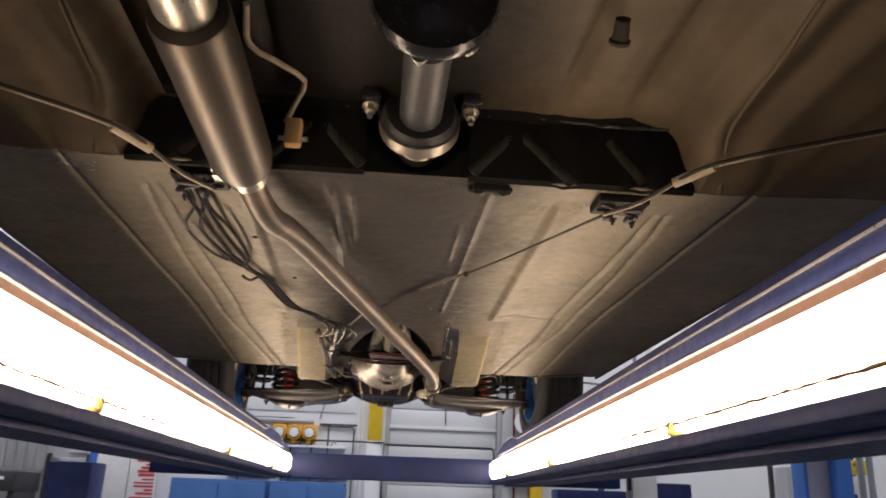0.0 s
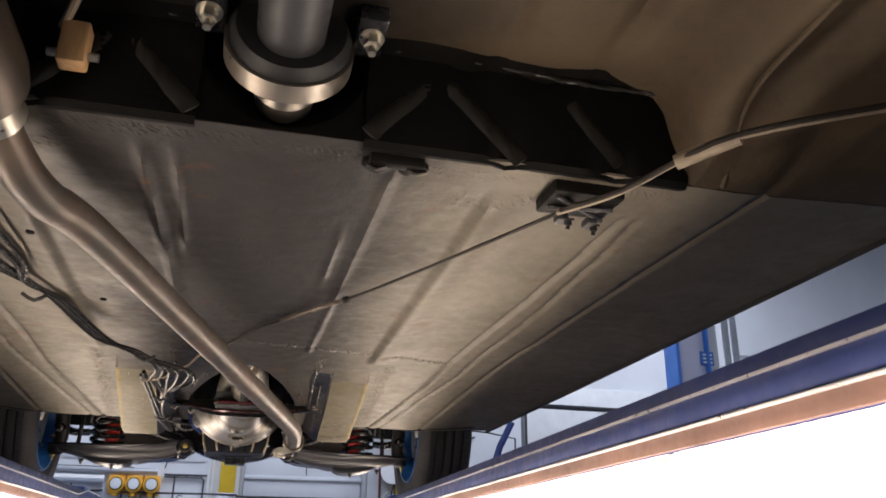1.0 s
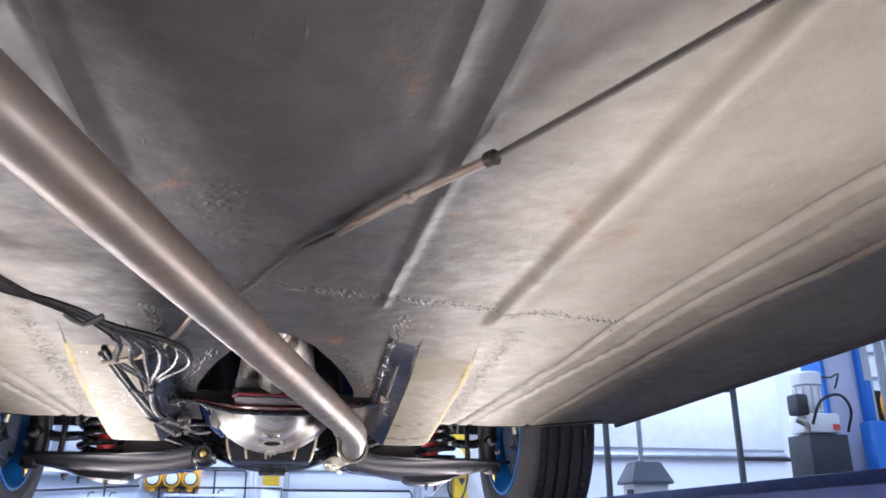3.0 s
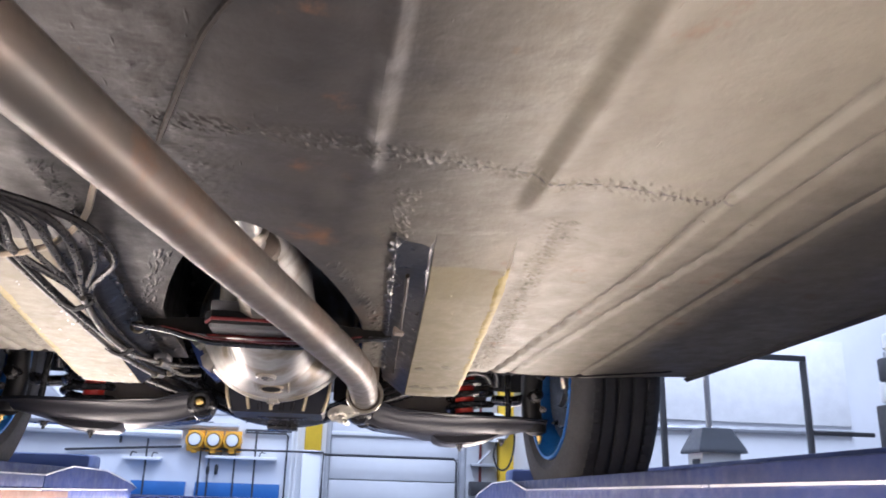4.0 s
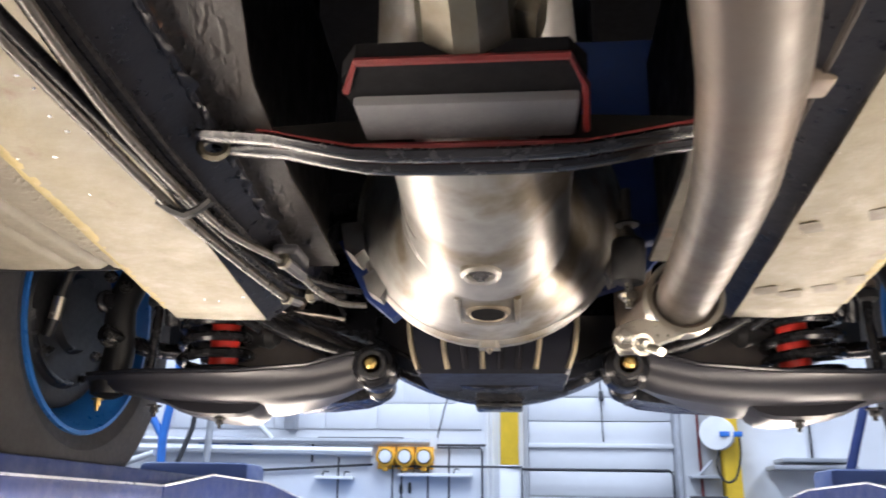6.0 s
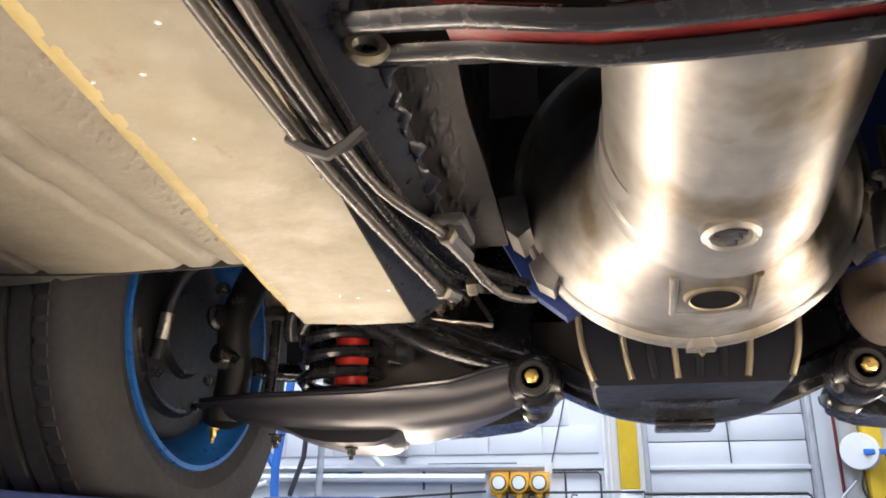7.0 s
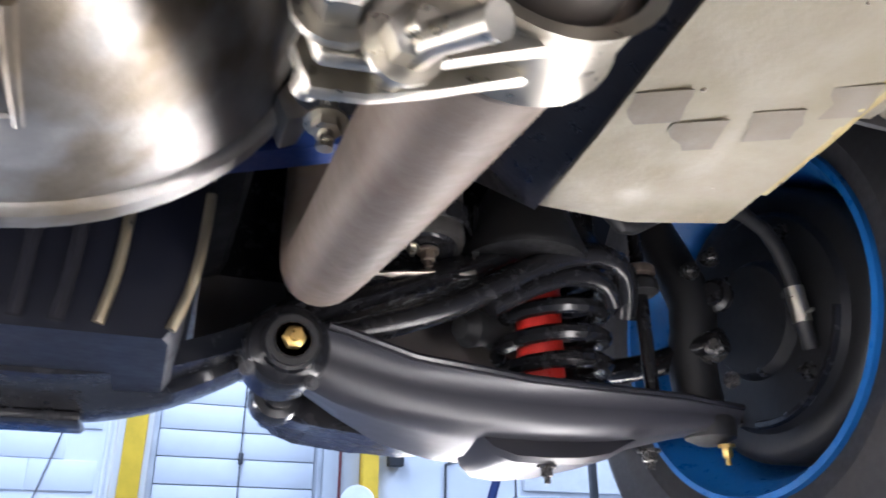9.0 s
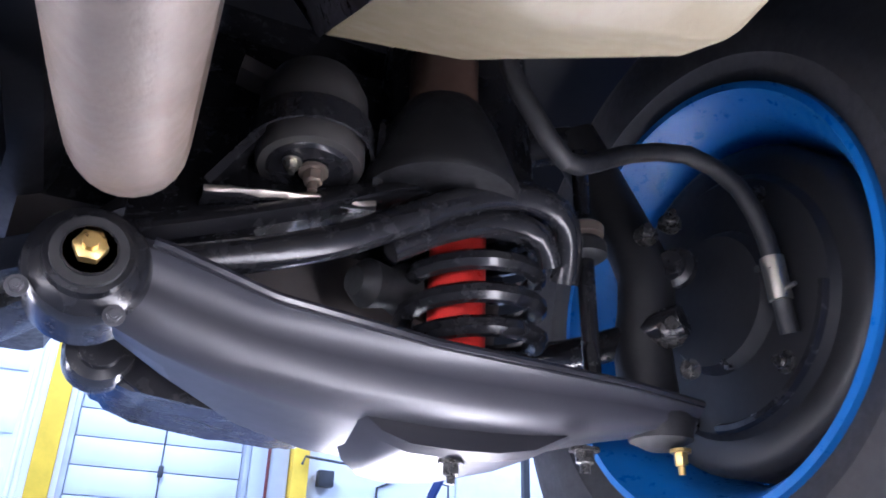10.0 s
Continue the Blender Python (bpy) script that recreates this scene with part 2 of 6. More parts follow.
def thing(name, label, category, group="", kind="", at=(0, 0, 0)):
    ob = new(name)
    ob.location = at
    ob.empty_display_size = 0.1
    return tagged(ob, label, category, group, kind)


def box(x0, x1, y0, y1, z0, z1, bevel=0.0, bm=None):
    bm = bm or bmesh.new()
    made = bmesh.ops.create_cube(bm, size=1.0, matrix=Matrix.Translation(((x0 + x1) / 2, (y0 + y1) / 2, (z0 + z1) / 2)) @ Matrix.Diagonal((x1 - x0, y1 - y0, z1 - z0, 1)))
    if bevel:
        edges = {e for v in made["verts"] for e in v.link_edges}
        bmesh.ops.bevel(bm, geom=list(edges), offset=bevel, segments=2, affect="EDGES", profile=0.5)
    return bm


def loft(rings, closed=True, caps=True, bm=None):
    """Skin over rings of points with equal counts."""
    bm = bm or bmesh.new()
    rows = [[bm.verts.new(p) for p in ring] for ring in rings]
    n = len(rows[0])
    for a, b in zip(rows, rows[1:]):
        for i in range(n if closed else n - 1):
            j = (i + 1) % n
            bm.faces.new((a[i], a[j], b[j], b[i]))
    if caps and closed:
        bm.faces.new(rows[0])
        bm.faces.new(rows[-1])
    return bm


def smooth_path(points, step=0.02):
    """A Catmull-Rom curve through the points."""
    pts = [Vector(p) for p in points]
    pts = [2 * pts[0] - pts[1], *pts, 2 * pts[-1] - pts[-2]]
    out = []
    for a, b, c, d in zip(pts, pts[1:], pts[2:], pts[3:]):
        n = max(2, int((c - b).length / step))
        for i in range(n):
            t = i / n
            out.append(0.5 * ((2 * b) + (c - a) * t + (2 * a - 5 * b + 4 * c - d) * t * t + (3 * b - a - 3 * c + d) * t ** 3))
    return [*out, pts[-2]]


def tube(points, radius, seg=10, smooth=True, step=0.02, bm=None, flat=1.0):
    """A pipe along points; radius: one number, or one for each end."""
    path = smooth_path(points, step) if smooth and len(points) > 2 else [Vector(p) for p in points]
    r0, r1 = radius if isinstance(radius, tuple) else (radius, radius)
    rings, up = [], None
    for i, p in enumerate(path):
        way = (path[min(i + 1, len(path) - 1)] - path[max(i - 1, 0)]).normalized()
        if up is None:
            up = Vector((0, 0, 1)) if abs(way.z) < 0.9 else Vector((1, 0, 0))
        side = way.cross(up).normalized()
        up = side.cross(way).normalized()
        r = r0 + (r1 - r0) * i / max(1, len(path) - 1)
        rings.append([p + r * (math.cos(a) * side + flat * math.sin(a) * up) for a in (2 * math.pi * k / seg for k in range(seg))])
    return loft(rings, bm=bm)


def lathe(profile, m, seg=32, bm=None, caps=True):
    """Turns a profile of (radius, along) round the z axis of the pose m."""
    rings = [[m @ Vector((r * math.cos(a), r * math.sin(a), h)) for a in (2 * math.pi * k / seg for k in range(seg))] for r, h in profile]
    return loft(rings, caps=caps, bm=bm)


def along(p, q):
    """The pose at p whose z axis points to q."""
    return Matrix.Translation(p) @ (Vector(q) - Vector(p)).to_track_quat("Z", "Y").to_matrix().to_4x4()


def bolt(p, way, r=0.008, h=0.007, bm=None):
    m = along(p, Vector(p) + Vector(way))
    bm = lathe([(r * 1.5, 0), (r * 1.5, h * 0.25), (r * 1.5, h * 0.25)], m, 14, bm)
    lathe([(r, h * 0.25), (r, h), (r * 0.8, h * 1.1)], m, 6, bm)
    return lathe([(r * 0.5, h), (r * 0.5, h * 1.7)], m, 10, bm)


def prism(outline, axis, a, b, bm=None):
    """An outline of 2D points pushed from a to b along an axis."""
    put = {"x": lambda u, v, w: (w, u, v), "y": lambda u, v, w: (u, w, v), "z": lambda u, v, w: (u, v, w)}[axis]
    return loft([[put(u, v, w) for u, v in outline] for w in (a, b)], bm=bm)


def grid(xs, ys, z, bm=None, skip=None):
    """A sheet over the grid xs, ys with the height z(x, y)."""
    bm = bm or bmesh.new()
    rows = [[bm.verts.new((x, y, z(x, y))) for x in xs] for y in ys]
    for a, b in zip(rows, rows[1:]):
        for i in range(len(xs) - 1):
            bm.faces.new((a[i], a[i + 1], b[i + 1], b[i]))
    return bm


def spread(a, b, n):
    return [a + (b - a) * i / n for i in range(n + 1)]


# ---- the raised car: underbody ----
car = thing("car", "old car raised on a lift, worn brown underbody", "car")


def bell_curve(u, width):
    return math.exp(-((u / width) ** 2))


def fade(y, a, b, soft=0.03):
    return max(0.0, min(1.0, (y - a) / soft)) * max(0.0, min(1.0, (b - y) / soft))


def base_height(y):
    u = max(0.0, y - 2.25)
    return 2.15 - 0.058 * u * u / (u + 0.10)


def between(y, marks):
    """A value read off straight lines between marks."""
    for (a, u), (b, v) in zip(marks, marks[1:]):
        if y <= b:
            return u + (v - u) * max(0.0, (y - a) / (b - a))
    return marks[-1][1]


def sill_height(y):
    return 2.156 - 0.017 * (max(y, 0.8) - 1.5)


def seam_line(x):
    return 2.215 + 0.17 * max(0.0, x)


EDGE = 0.752


def floor_height(x, y):
    a, z = abs(x), base_height(y)
    if x > 0:
        z -= 0.0042 * bell_curve(a - 0.114 - 0.0066 * (2.2 - y), 0.0050) * fade(y, 1.41, 2.285)
        z -= 0.003 * bell_curve(a - 0.0885, 0.0040) * fade(y, 1.56, 1.86, 0.08)
    else:
        z -= 0.007 * bell_curve(a - 0.119 - 0.027 * (1.92 - y), 0.0065) * fade(y, 1.42, 1.97, 0.05)
        z -= 0.005 * bell_curve(a - 0.098, 0.0045) * fade(y, 1.42, 1.75, 0.08)
    edge = (0.231 if x > 0 else 0.262) + 0.0175 * (y - 1.443)
    bead = (a - edge + 0.005) / 0.011
    z -= 0.008 * (max(0.0, min(1.0, bead)) if bead < 1 else math.exp(-(((a - edge - 0.006) / 0.030) ** 2))) * fade(y, 1.44, 2.345, 0.05)
    first = between(y, ((1.45, 0.403), (1.8, 0.411), (2.5, 0.411), (3.05, 0.360)))
    second = between(y, ((1.45, 0.420), (1.6, 0.434), (1.9, 0.452), (2.4, 0.460), (3.05, 0.392)))
    z += 0.005 * (bell_curve(a - first, 0.004) + 0.7 * bell_curve(a - second, 0.004)) * fade(y, 1.46, 3.2)
    if a > 0.46:
        u = min(1.0, (a - 0.46) / 0.29)
        z += (sill_height(y) - base_height(y)) * u * u * (3 - 2 * u)
        z += 0.004 * bell_curve(a - 0.52, 0.004)
    z += 0.0016 * noise.noise((x * 9, y * 9, 3)) + 0.0007 * noise.noise((x * 40, y * 40, 7))
    return z


def opening(y):
    """Half the width of the gearbox opening."""
    return between(y, ((2.405, 0.0), (2.412, 0.015), (2.43, 0.027), (2.463, 0.048), (2.55, 0.080), (2.63, 0.103), (2.73, 0.127), (2.85, 0.137), (3.04, 0.141)))


FRONT = 3.03


def strip(points, width, height, seed, ragged=0.35, step=0.0035, down=(0, 0, -1), across=10, follow=None):
    """A lumpy run of brushed sealer along points: uneven width, bumps, ragged sides."""
    path = smooth_path(points, step)
    rings, n = [], len(path)
    for i, p in enumerate(path):
        way = (path[min(i + 1, n - 1)] - path[max(i - 1, 0)]).normalized()
        side = way.cross(Vector(down)).normalized()
        ends = min(1, i / 4, (n - 1 - i) / 4)
        left = width * (1 + ragged * 2 * (noise.noise((p.x * 55, p.y * 55, seed)) + noise.noise((p.x * 95, p.y * 95, seed))))
        right = width * (1 + ragged * 2 * (noise.noise((p.x * 55, p.y * 55, seed + 9)) + noise.noise((p.x * 95, p.y * 95, seed + 9))))
        ring = []
        for k in range(across + 1):
            u = -1 + 2 * k / across
            q = p + side * (u * (left if u < 0 else right))
            h = height * (1 - u * u) * ends * (1 + 0.8 * noise.noise((q.x * 110, q.y * 110, seed + 3)) + 0.8 * noise.noise((q.x * 260, q.y * 260, seed + 5)))
            if follow:
                q.z = follow(q.x, q.y)
            ring.append(q + Vector(down) * (h - 0.0003))
        ring.append(p - Vector(down) * 0.004)
        rings.append(ring)
    return loft(rings)


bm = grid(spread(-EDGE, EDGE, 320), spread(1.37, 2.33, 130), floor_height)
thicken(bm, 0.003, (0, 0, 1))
part("floor_pan", bm, "underseal", car, "ribbed grey-brown floor pan, darker along the middle")
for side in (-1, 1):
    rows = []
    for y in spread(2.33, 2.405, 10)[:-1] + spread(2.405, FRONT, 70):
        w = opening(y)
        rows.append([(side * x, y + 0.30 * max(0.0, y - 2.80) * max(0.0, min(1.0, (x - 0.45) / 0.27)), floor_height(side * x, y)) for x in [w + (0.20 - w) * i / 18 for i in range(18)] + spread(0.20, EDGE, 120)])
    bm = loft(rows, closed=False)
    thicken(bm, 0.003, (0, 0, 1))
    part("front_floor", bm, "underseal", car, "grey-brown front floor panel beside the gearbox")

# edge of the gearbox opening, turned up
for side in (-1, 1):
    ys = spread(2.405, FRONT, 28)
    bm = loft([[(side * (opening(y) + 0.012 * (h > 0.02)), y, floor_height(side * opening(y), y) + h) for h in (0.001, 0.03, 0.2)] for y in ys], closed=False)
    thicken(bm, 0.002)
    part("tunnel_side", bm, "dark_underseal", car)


def on_floor(x, y, d=0.0):
    return (x, y, floor_height(x, y) - d)


def ripples(points, width, height, seed, way=(0.80, -0.60), fine=400, step=0.0014, across=28):
    """A run of brushed-on underseal: short slanting strokes that stand proud of the floor and fade at both sides."""
    path = smooth_path(points, step)
    n, rings = len(path), []
    for i, p in enumerate(path):
        run = (path[min(i + 1, n - 1)] - path[max(i - 1, 0)]).normalized()
        side = run.cross(Vector((0, 0, -1))).normalized()
        wide = width * (1 + 0.5 * noise.noise((p.x * 22, p.y * 22, seed)))
        ring = []
        for k in range(across + 1):
            u = -1 + 2 * k / across
            q = p + side * (u * wide)
            a, b = q.x * way[0] + q.y * way[1], q.y * way[0] - q.x * way[1]
            stroke = noise.noise((a * fine, b * fine * 0.22, seed)) + 0.5 * noise.noise((a * fine * 2.1, b * fine * 0.5, seed + 4))
            h = height * max(0.0, stroke + 0.12) * (1 - u * u) * min(1, i / 6, (n - 1 - i) / 6)
            ring.append((q.x, q.y, floor_height(q.x, q.y) - h + 0.0002))
        rings.append(ring)
    return loft(rings, closed=False)


# brushed underseal: the cross seam, the rear edge, beside the opening and the rails
part("seam_weld", ripples([on_floor(x, seam_line(x)) for x in spread(-0.05, 0.42, 24)], 0.020, 0.0030, 1), "underseal", car, "rough brushed cross seam of the floor", face=(0, 0, -1))
part("seam_groove", strip([on_floor(x, seam_line(x)) for x in spread(0.02, 0.43, 24)], 0.0016, 0.0008, 2, 0.5, across=4, follow=floor_height), "ridge_paint", car, "dark line of the cross seam")
for side in (-1, 1):
    part("edge_sealer", ripples([on_floor(side * x, 1.400 + 0.007 * math.sin(40 * x)) for x in spread(0.10, 0.43, 16)], 0.020, 0.0016, 11 + side), "underseal", car, "lumpy sealer along the floor edge", face=(0, 0, -1))
    part("edge_sealer", ripples([on_floor(side * x, 1.455 + 0.018 * math.sin(31 * x + side)) for x in spread(0.19, 0.31, 10)], 0.026, 0.0018, 21 + side), "underseal", car, face=(0, 0, -1))
    part("opening_sealer", ripples([on_floor(side * (opening(y) + 0.020), y) for y in spread(2.50, 3.0, 16)], 0.012, 0.0025, 31 + side, (0.97, 0.26), 220), "underseal", car, "wavy sealer round the gearbox opening", face=(0, 0, -1))
    part("rail_sealer", ripples([on_floor(side * (0.292 + 0.046 * u), 2.34 + 0.66 * u) for u in spread(0, 1, 16)], 0.022, 0.0028, 41 + side, (0.72, -0.69 * side)), "underseal", car, "scratchy brushed sealer beside the rail", face=(0, 0, -1))
    part("tunnel_sealer", ripples([on_floor(side * (0.146 + 0.014 * u), 2.30 + 0.50 * u) for u in spread(0, 1, 12)], 0.016, 0.0024, 61 + side, (0.85, -0.52 * side)), "underseal", car, face=(0, 0, -1))
part("middle_sealer", ripples([on_floor(x, 1.398) for x in spread(-0.20, 0.11, 14)], 0.018, 0.0016, 71), "underseal", car, "lumpy sealer along the floor edge", face=(0, 0, -1))
part("middle_sealer", ripples([on_floor(-0.035 + 0.01 * math.sin(9 * y), y) for y in spread(1.95, 2.385, 14)], 0.045, 0.0020, 73, (0.9, 0.43), 300), "underseal", car, "thick brushed underseal along the middle", face=(0, 0, -1))
for x, y, r in ((-0.28, 1.693, 0.0042), (-0.237, 2.002, 0.0042)):
    part("drain_hole", lathe([(r * 0.9, 0.0), (r, 0.001), (r * 1.25, 0.0005), (r * 1.3, -0.003)], Matrix.Translation(on_floor(x, y, 0.001)) @ Euler((math.pi, 0, 0)).to_matrix().to_4x4(), 18), "black_void", car, "small dark plugged hole")

# box rails along the front floor
def rail_bottom(y):
    u = max(0.0, (y - 2.33) / 0.755)
    return min(base_height(y) - 0.002, 2.147 - 0.075 * u ** 0.75 * max(0.0, min(1.0, (y - 2.375) / 0.16)))


for side in (-1, 1):
    rings = []
    for y in [2.365, 2.40, 2.44, 2.475] + spread(2.50, 3.083, 22):
        u = (y - 2.33) / 0.755
        xi, xo = 0.174 + 0.042 * u, 0.262 + 0.052 * u
        zb = rail_bottom(y) + 0.09 * max(0.0, 2.41 - y)
        wob = 0.0012 * noise.noise((y * 18, side, 0))
        c = 0.006
        rings.append([(side * x, y - 0.012 * u ** 4 * (x > (xi + xo) / 2 + 0.001), z) for x, z in ((xi - 0.004, 2.23), (xi, zb + c), (xi + c, zb + wob), ((xi + xo) / 2, zb - wob), (xo - c, zb + wob), (xo, zb + c), (xo + 0.008, 2.23))])
    end_ring = rings[-1]
    # the rail's nose sweeps up ahead of the floor, cut off aslant
    for f in (0.15, 0.4, 0.7, 1.0):
        rings.append([(p[0] + side * f * (0.02, 0.02, 0.02, 0.025, 0.012, 0.012, 0.012)[k], p[1] + f * (0.187, 0.187, 0.187, 0.120, 0.03, 0.03, 0.03)[k], min(2.32, p[2] + 0.68 * f * (0.187, 0.187, 0.187, 0.120, 0.03, 0.03, 0.03)[k])) for k, p in enumerate(end_ring)])
    part("floor_rail", loft(rings[3:]), "rail_paint", car, "beige painted box-section floor rail")
    part("rail_start", loft(rings[:4]), "underseal", car, "rail end brushed over with underseal")
    # black inner side, made wide enough to paint in the shadow beside the rail
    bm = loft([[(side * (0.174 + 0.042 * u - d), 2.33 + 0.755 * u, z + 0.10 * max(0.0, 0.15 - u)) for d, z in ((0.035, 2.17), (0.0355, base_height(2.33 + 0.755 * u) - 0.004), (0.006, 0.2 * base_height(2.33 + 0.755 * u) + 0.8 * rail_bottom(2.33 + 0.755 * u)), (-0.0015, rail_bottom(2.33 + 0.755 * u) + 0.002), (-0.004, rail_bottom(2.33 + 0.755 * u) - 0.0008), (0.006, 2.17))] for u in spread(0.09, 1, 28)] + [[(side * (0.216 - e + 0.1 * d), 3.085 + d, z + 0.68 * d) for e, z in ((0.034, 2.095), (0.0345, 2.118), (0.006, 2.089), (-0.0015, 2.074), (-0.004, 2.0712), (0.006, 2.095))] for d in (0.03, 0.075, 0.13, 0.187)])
    part("rail_side", bm, "rail_black", car, "black inner side of the rail, shadow beside it included")
    part("black_bead", strip([(side * (0.141 + 0.042 * u), 2.33 + 0.755 * u, base_height(2.33 + 0.755 * u) - 0.004) for u in spread(0.10, 0.95, 20)], 0.0035, 0.0030, 85 + side, 0.8, across=6), "rail_black", car, "knobbly bead of black sealer")
    # seam sealer line beside the rail
    part("sealer_bead", strip([(side * (0.2555 + 0.052 * u), 2.33 + 0.755 * u, rail_bottom(2.33 + 0.755 * u) + 0.0002) for u in spread(0.19, 0.95, 20)], 0.0055, 0.0010, 81 + side, 0.06, across=6), "sealer", car, "yellowed bead of seam sealer")

# smudged repair patches on the rail bottoms
    for x, y, w, n in ((0.230, 3.008, 0.0095, 1), (0.254, 3.018, 0.009, 2), (0.277, 3.004, 0.009, 3), (0.294, 2.984, 0.008, 4), (0.225, 2.88, 0.007, 5), (0.262, 2.86, 0.006, 6)):
        if side < 0:
            break
        part("paint_patch", strip([(side * (x + 0.004 * k), y + 0.008 * k, rail_bottom(y) - 0.0011 - 0.0007 * k) for k in (-1, 0, 1)], w, 0.0005, n + side, 0.22, step=0.004, across=4), "rail_patch", car, "grey-brown smudge on the rail paint")

# paint chips on the rail bottoms
rng = random.Random(12)
for side in (-1, 1):
    chips = bmesh.new()
    for k in range(20):
        u = rng.uniform(0.2, 0.98)
        y = 2.33 + 0.755 * u
        x = side * rng.uniform(0.180 + 0.042 * u, 0.256 + 0.050 * u)
        r = rng.uniform(0.0005, 0.0013) if side > 0 else rng.uniform(0.0008, 0.0020)
        lathe([(r * 0.6, 0.0004), (r, 0.0), (r * 0.5, -0.0006)], Matrix.Translation((x, y, rail_bottom(y))) @ Euler((0, 0, rng.uniform(0, 3))).to_matrix().to_4x4() @ Matrix.Diagonal((1, rng.uniform(0.5, 1), 1, 1)), 6, chips)
    tagged(part("paint_chip", chips, "pale_wire" if side > 0 else "wall_white", car, "pale chips and specks on the rail paint"), kind="stuff")

# toe boards and wheel wells close the front floor
for side in (-1, 1):
    bm = loft([[(side * x, FRONT, floor_height(side * x, FRONT) - 0.001) for x in spread(0.17, 0.69, 20)], [(side * x, FRONT - 0.012, 2.2) for x in spread(0.17, 0.69, 20)], [(side * x, FRONT - 0.06, 2.75) for x in spread(0.17, 0.69, 20)]], closed=False)
    thicken(bm, 0.003)
    part("toe_board", bm, "well_black", car)
    arch = [(side * x, 3.375 + 0.36 * math.cos(a), 2.17 + 0.36 * math.sin(a)) for x in (0.47, 0.75) for a in spread(0, math.pi, 20)]
    bm = loft([arch[:21], arch[21:]], closed=False)
    thicken(bm, 0.003)
    part("wheel_arch", bm, "well_black", car)
    # sill flank and wing outside
    bm = loft([[(side * (EDGE - 0.004), y, sill_height(y) - 0.001), (side * (EDGE + 0.002), y, sill_height(y) - 0.006), (side * (EDGE + 0.012), y, sill_height(y) + 0.004), (side * (EDGE + 0.03), y, 2.32), (side * (EDGE + 0.03), y, 2.75)] for y in (-1.2, 0, 1.37, 2.2, FRONT - 0.01, 3.105)], closed=False)
    thicken(bm, 0.003)
    part("sill", bm, "worn_rubber", car)
    bm = box(side * 0.775 - 0.004, side * 0.775 + 0.004, 3.0, 4.0, 2.46, 2.8)
    part("wing", bm, "black_paint", car)
# unseen black sheets, added to close the body and block light from above
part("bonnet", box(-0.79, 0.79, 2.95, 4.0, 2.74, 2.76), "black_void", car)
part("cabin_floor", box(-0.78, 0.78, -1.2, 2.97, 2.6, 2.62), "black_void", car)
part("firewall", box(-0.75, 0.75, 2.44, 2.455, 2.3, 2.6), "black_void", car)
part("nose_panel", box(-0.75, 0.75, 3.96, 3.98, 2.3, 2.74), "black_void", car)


# rear floor behind the step
def rear_height(x, y):
    a = abs(x)
    marks = [(0, 2.248), (0.30, 2.248), (0.38, 2.244), (0.42, 2.205), (0.455, 2.215), (0.50, 2.19), (0.56, 2.17), (0.62, 2.16), (0.752, 2.157)]
    z = marks[-1][1]
    for (p, u), (q, v) in zip(marks, marks[1:]):
        if a <= q:
            t = (a - p) / (q - p)
            z = u + (v - u) * t * t * (3 - 2 * t)
            break
    z += (0.010 * bell_curve(a - 0.205, 0.010) + 0.014 * bell_curve(a - 0.315, 0.012) - 0.006 * bell_curve(a - 0.255, 0.03)) * max(0.0, min(1.0, (1.335 - y) / 0.12))
    if -0.37 < x < -0.27:
        z += 0.16 * min(1, (x + 0.37) / 0.012, (-0.27 - x) / 0.012)
    z += 0.05 * max(0.0, (0.9 - y)) * (1 if a > 0.4 else 0.3)
    if a > 0.40:
        t = max(0.0, min(1.0, (y - 1.24) / 0.125))
        t = t * t * (3 - 2 * t) * min(1.0, (a - 0.40) / 0.03)
        z += (floor_height(x, 1.37) + 0.001 - z) * t
    return z + 0.0015 * noise.noise((x * 8, y * 8, 1))


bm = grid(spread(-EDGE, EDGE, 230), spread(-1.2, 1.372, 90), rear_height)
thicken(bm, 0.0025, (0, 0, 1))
part("rear_floor", bm, "rear_underseal", car, "brown undersealed rear floor, darker in a broad band")

for side in (-1, 1):
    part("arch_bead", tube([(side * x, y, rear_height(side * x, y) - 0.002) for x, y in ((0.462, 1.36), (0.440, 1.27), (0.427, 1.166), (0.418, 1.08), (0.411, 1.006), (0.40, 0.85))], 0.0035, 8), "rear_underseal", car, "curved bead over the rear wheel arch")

part("drain_tube", lathe([(0.009, -0.030), (0.010, -0.006), (0.013, -0.004), (0.013, 0.0), (0.006, 0.002), (0.005, -0.004)], along((0.223, 1.083, 2.215), (0.226, 1.12, 2.190)), 16), "rear_dark", car, "short stub of a drain tube")
part("torn_underseal", ripples([on_floor(x, 1.405 + 0.35 * (x + 0.52)) for x in spread(-0.58, -0.47, 8)], 0.018, 0.0030, 95, (0.6, 0.8), 120), "zinc", car, "bare metal where the underseal has torn off", face=(0, 0, -1))
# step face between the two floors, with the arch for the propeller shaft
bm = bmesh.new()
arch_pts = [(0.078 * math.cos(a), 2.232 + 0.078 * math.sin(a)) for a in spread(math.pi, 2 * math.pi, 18)]
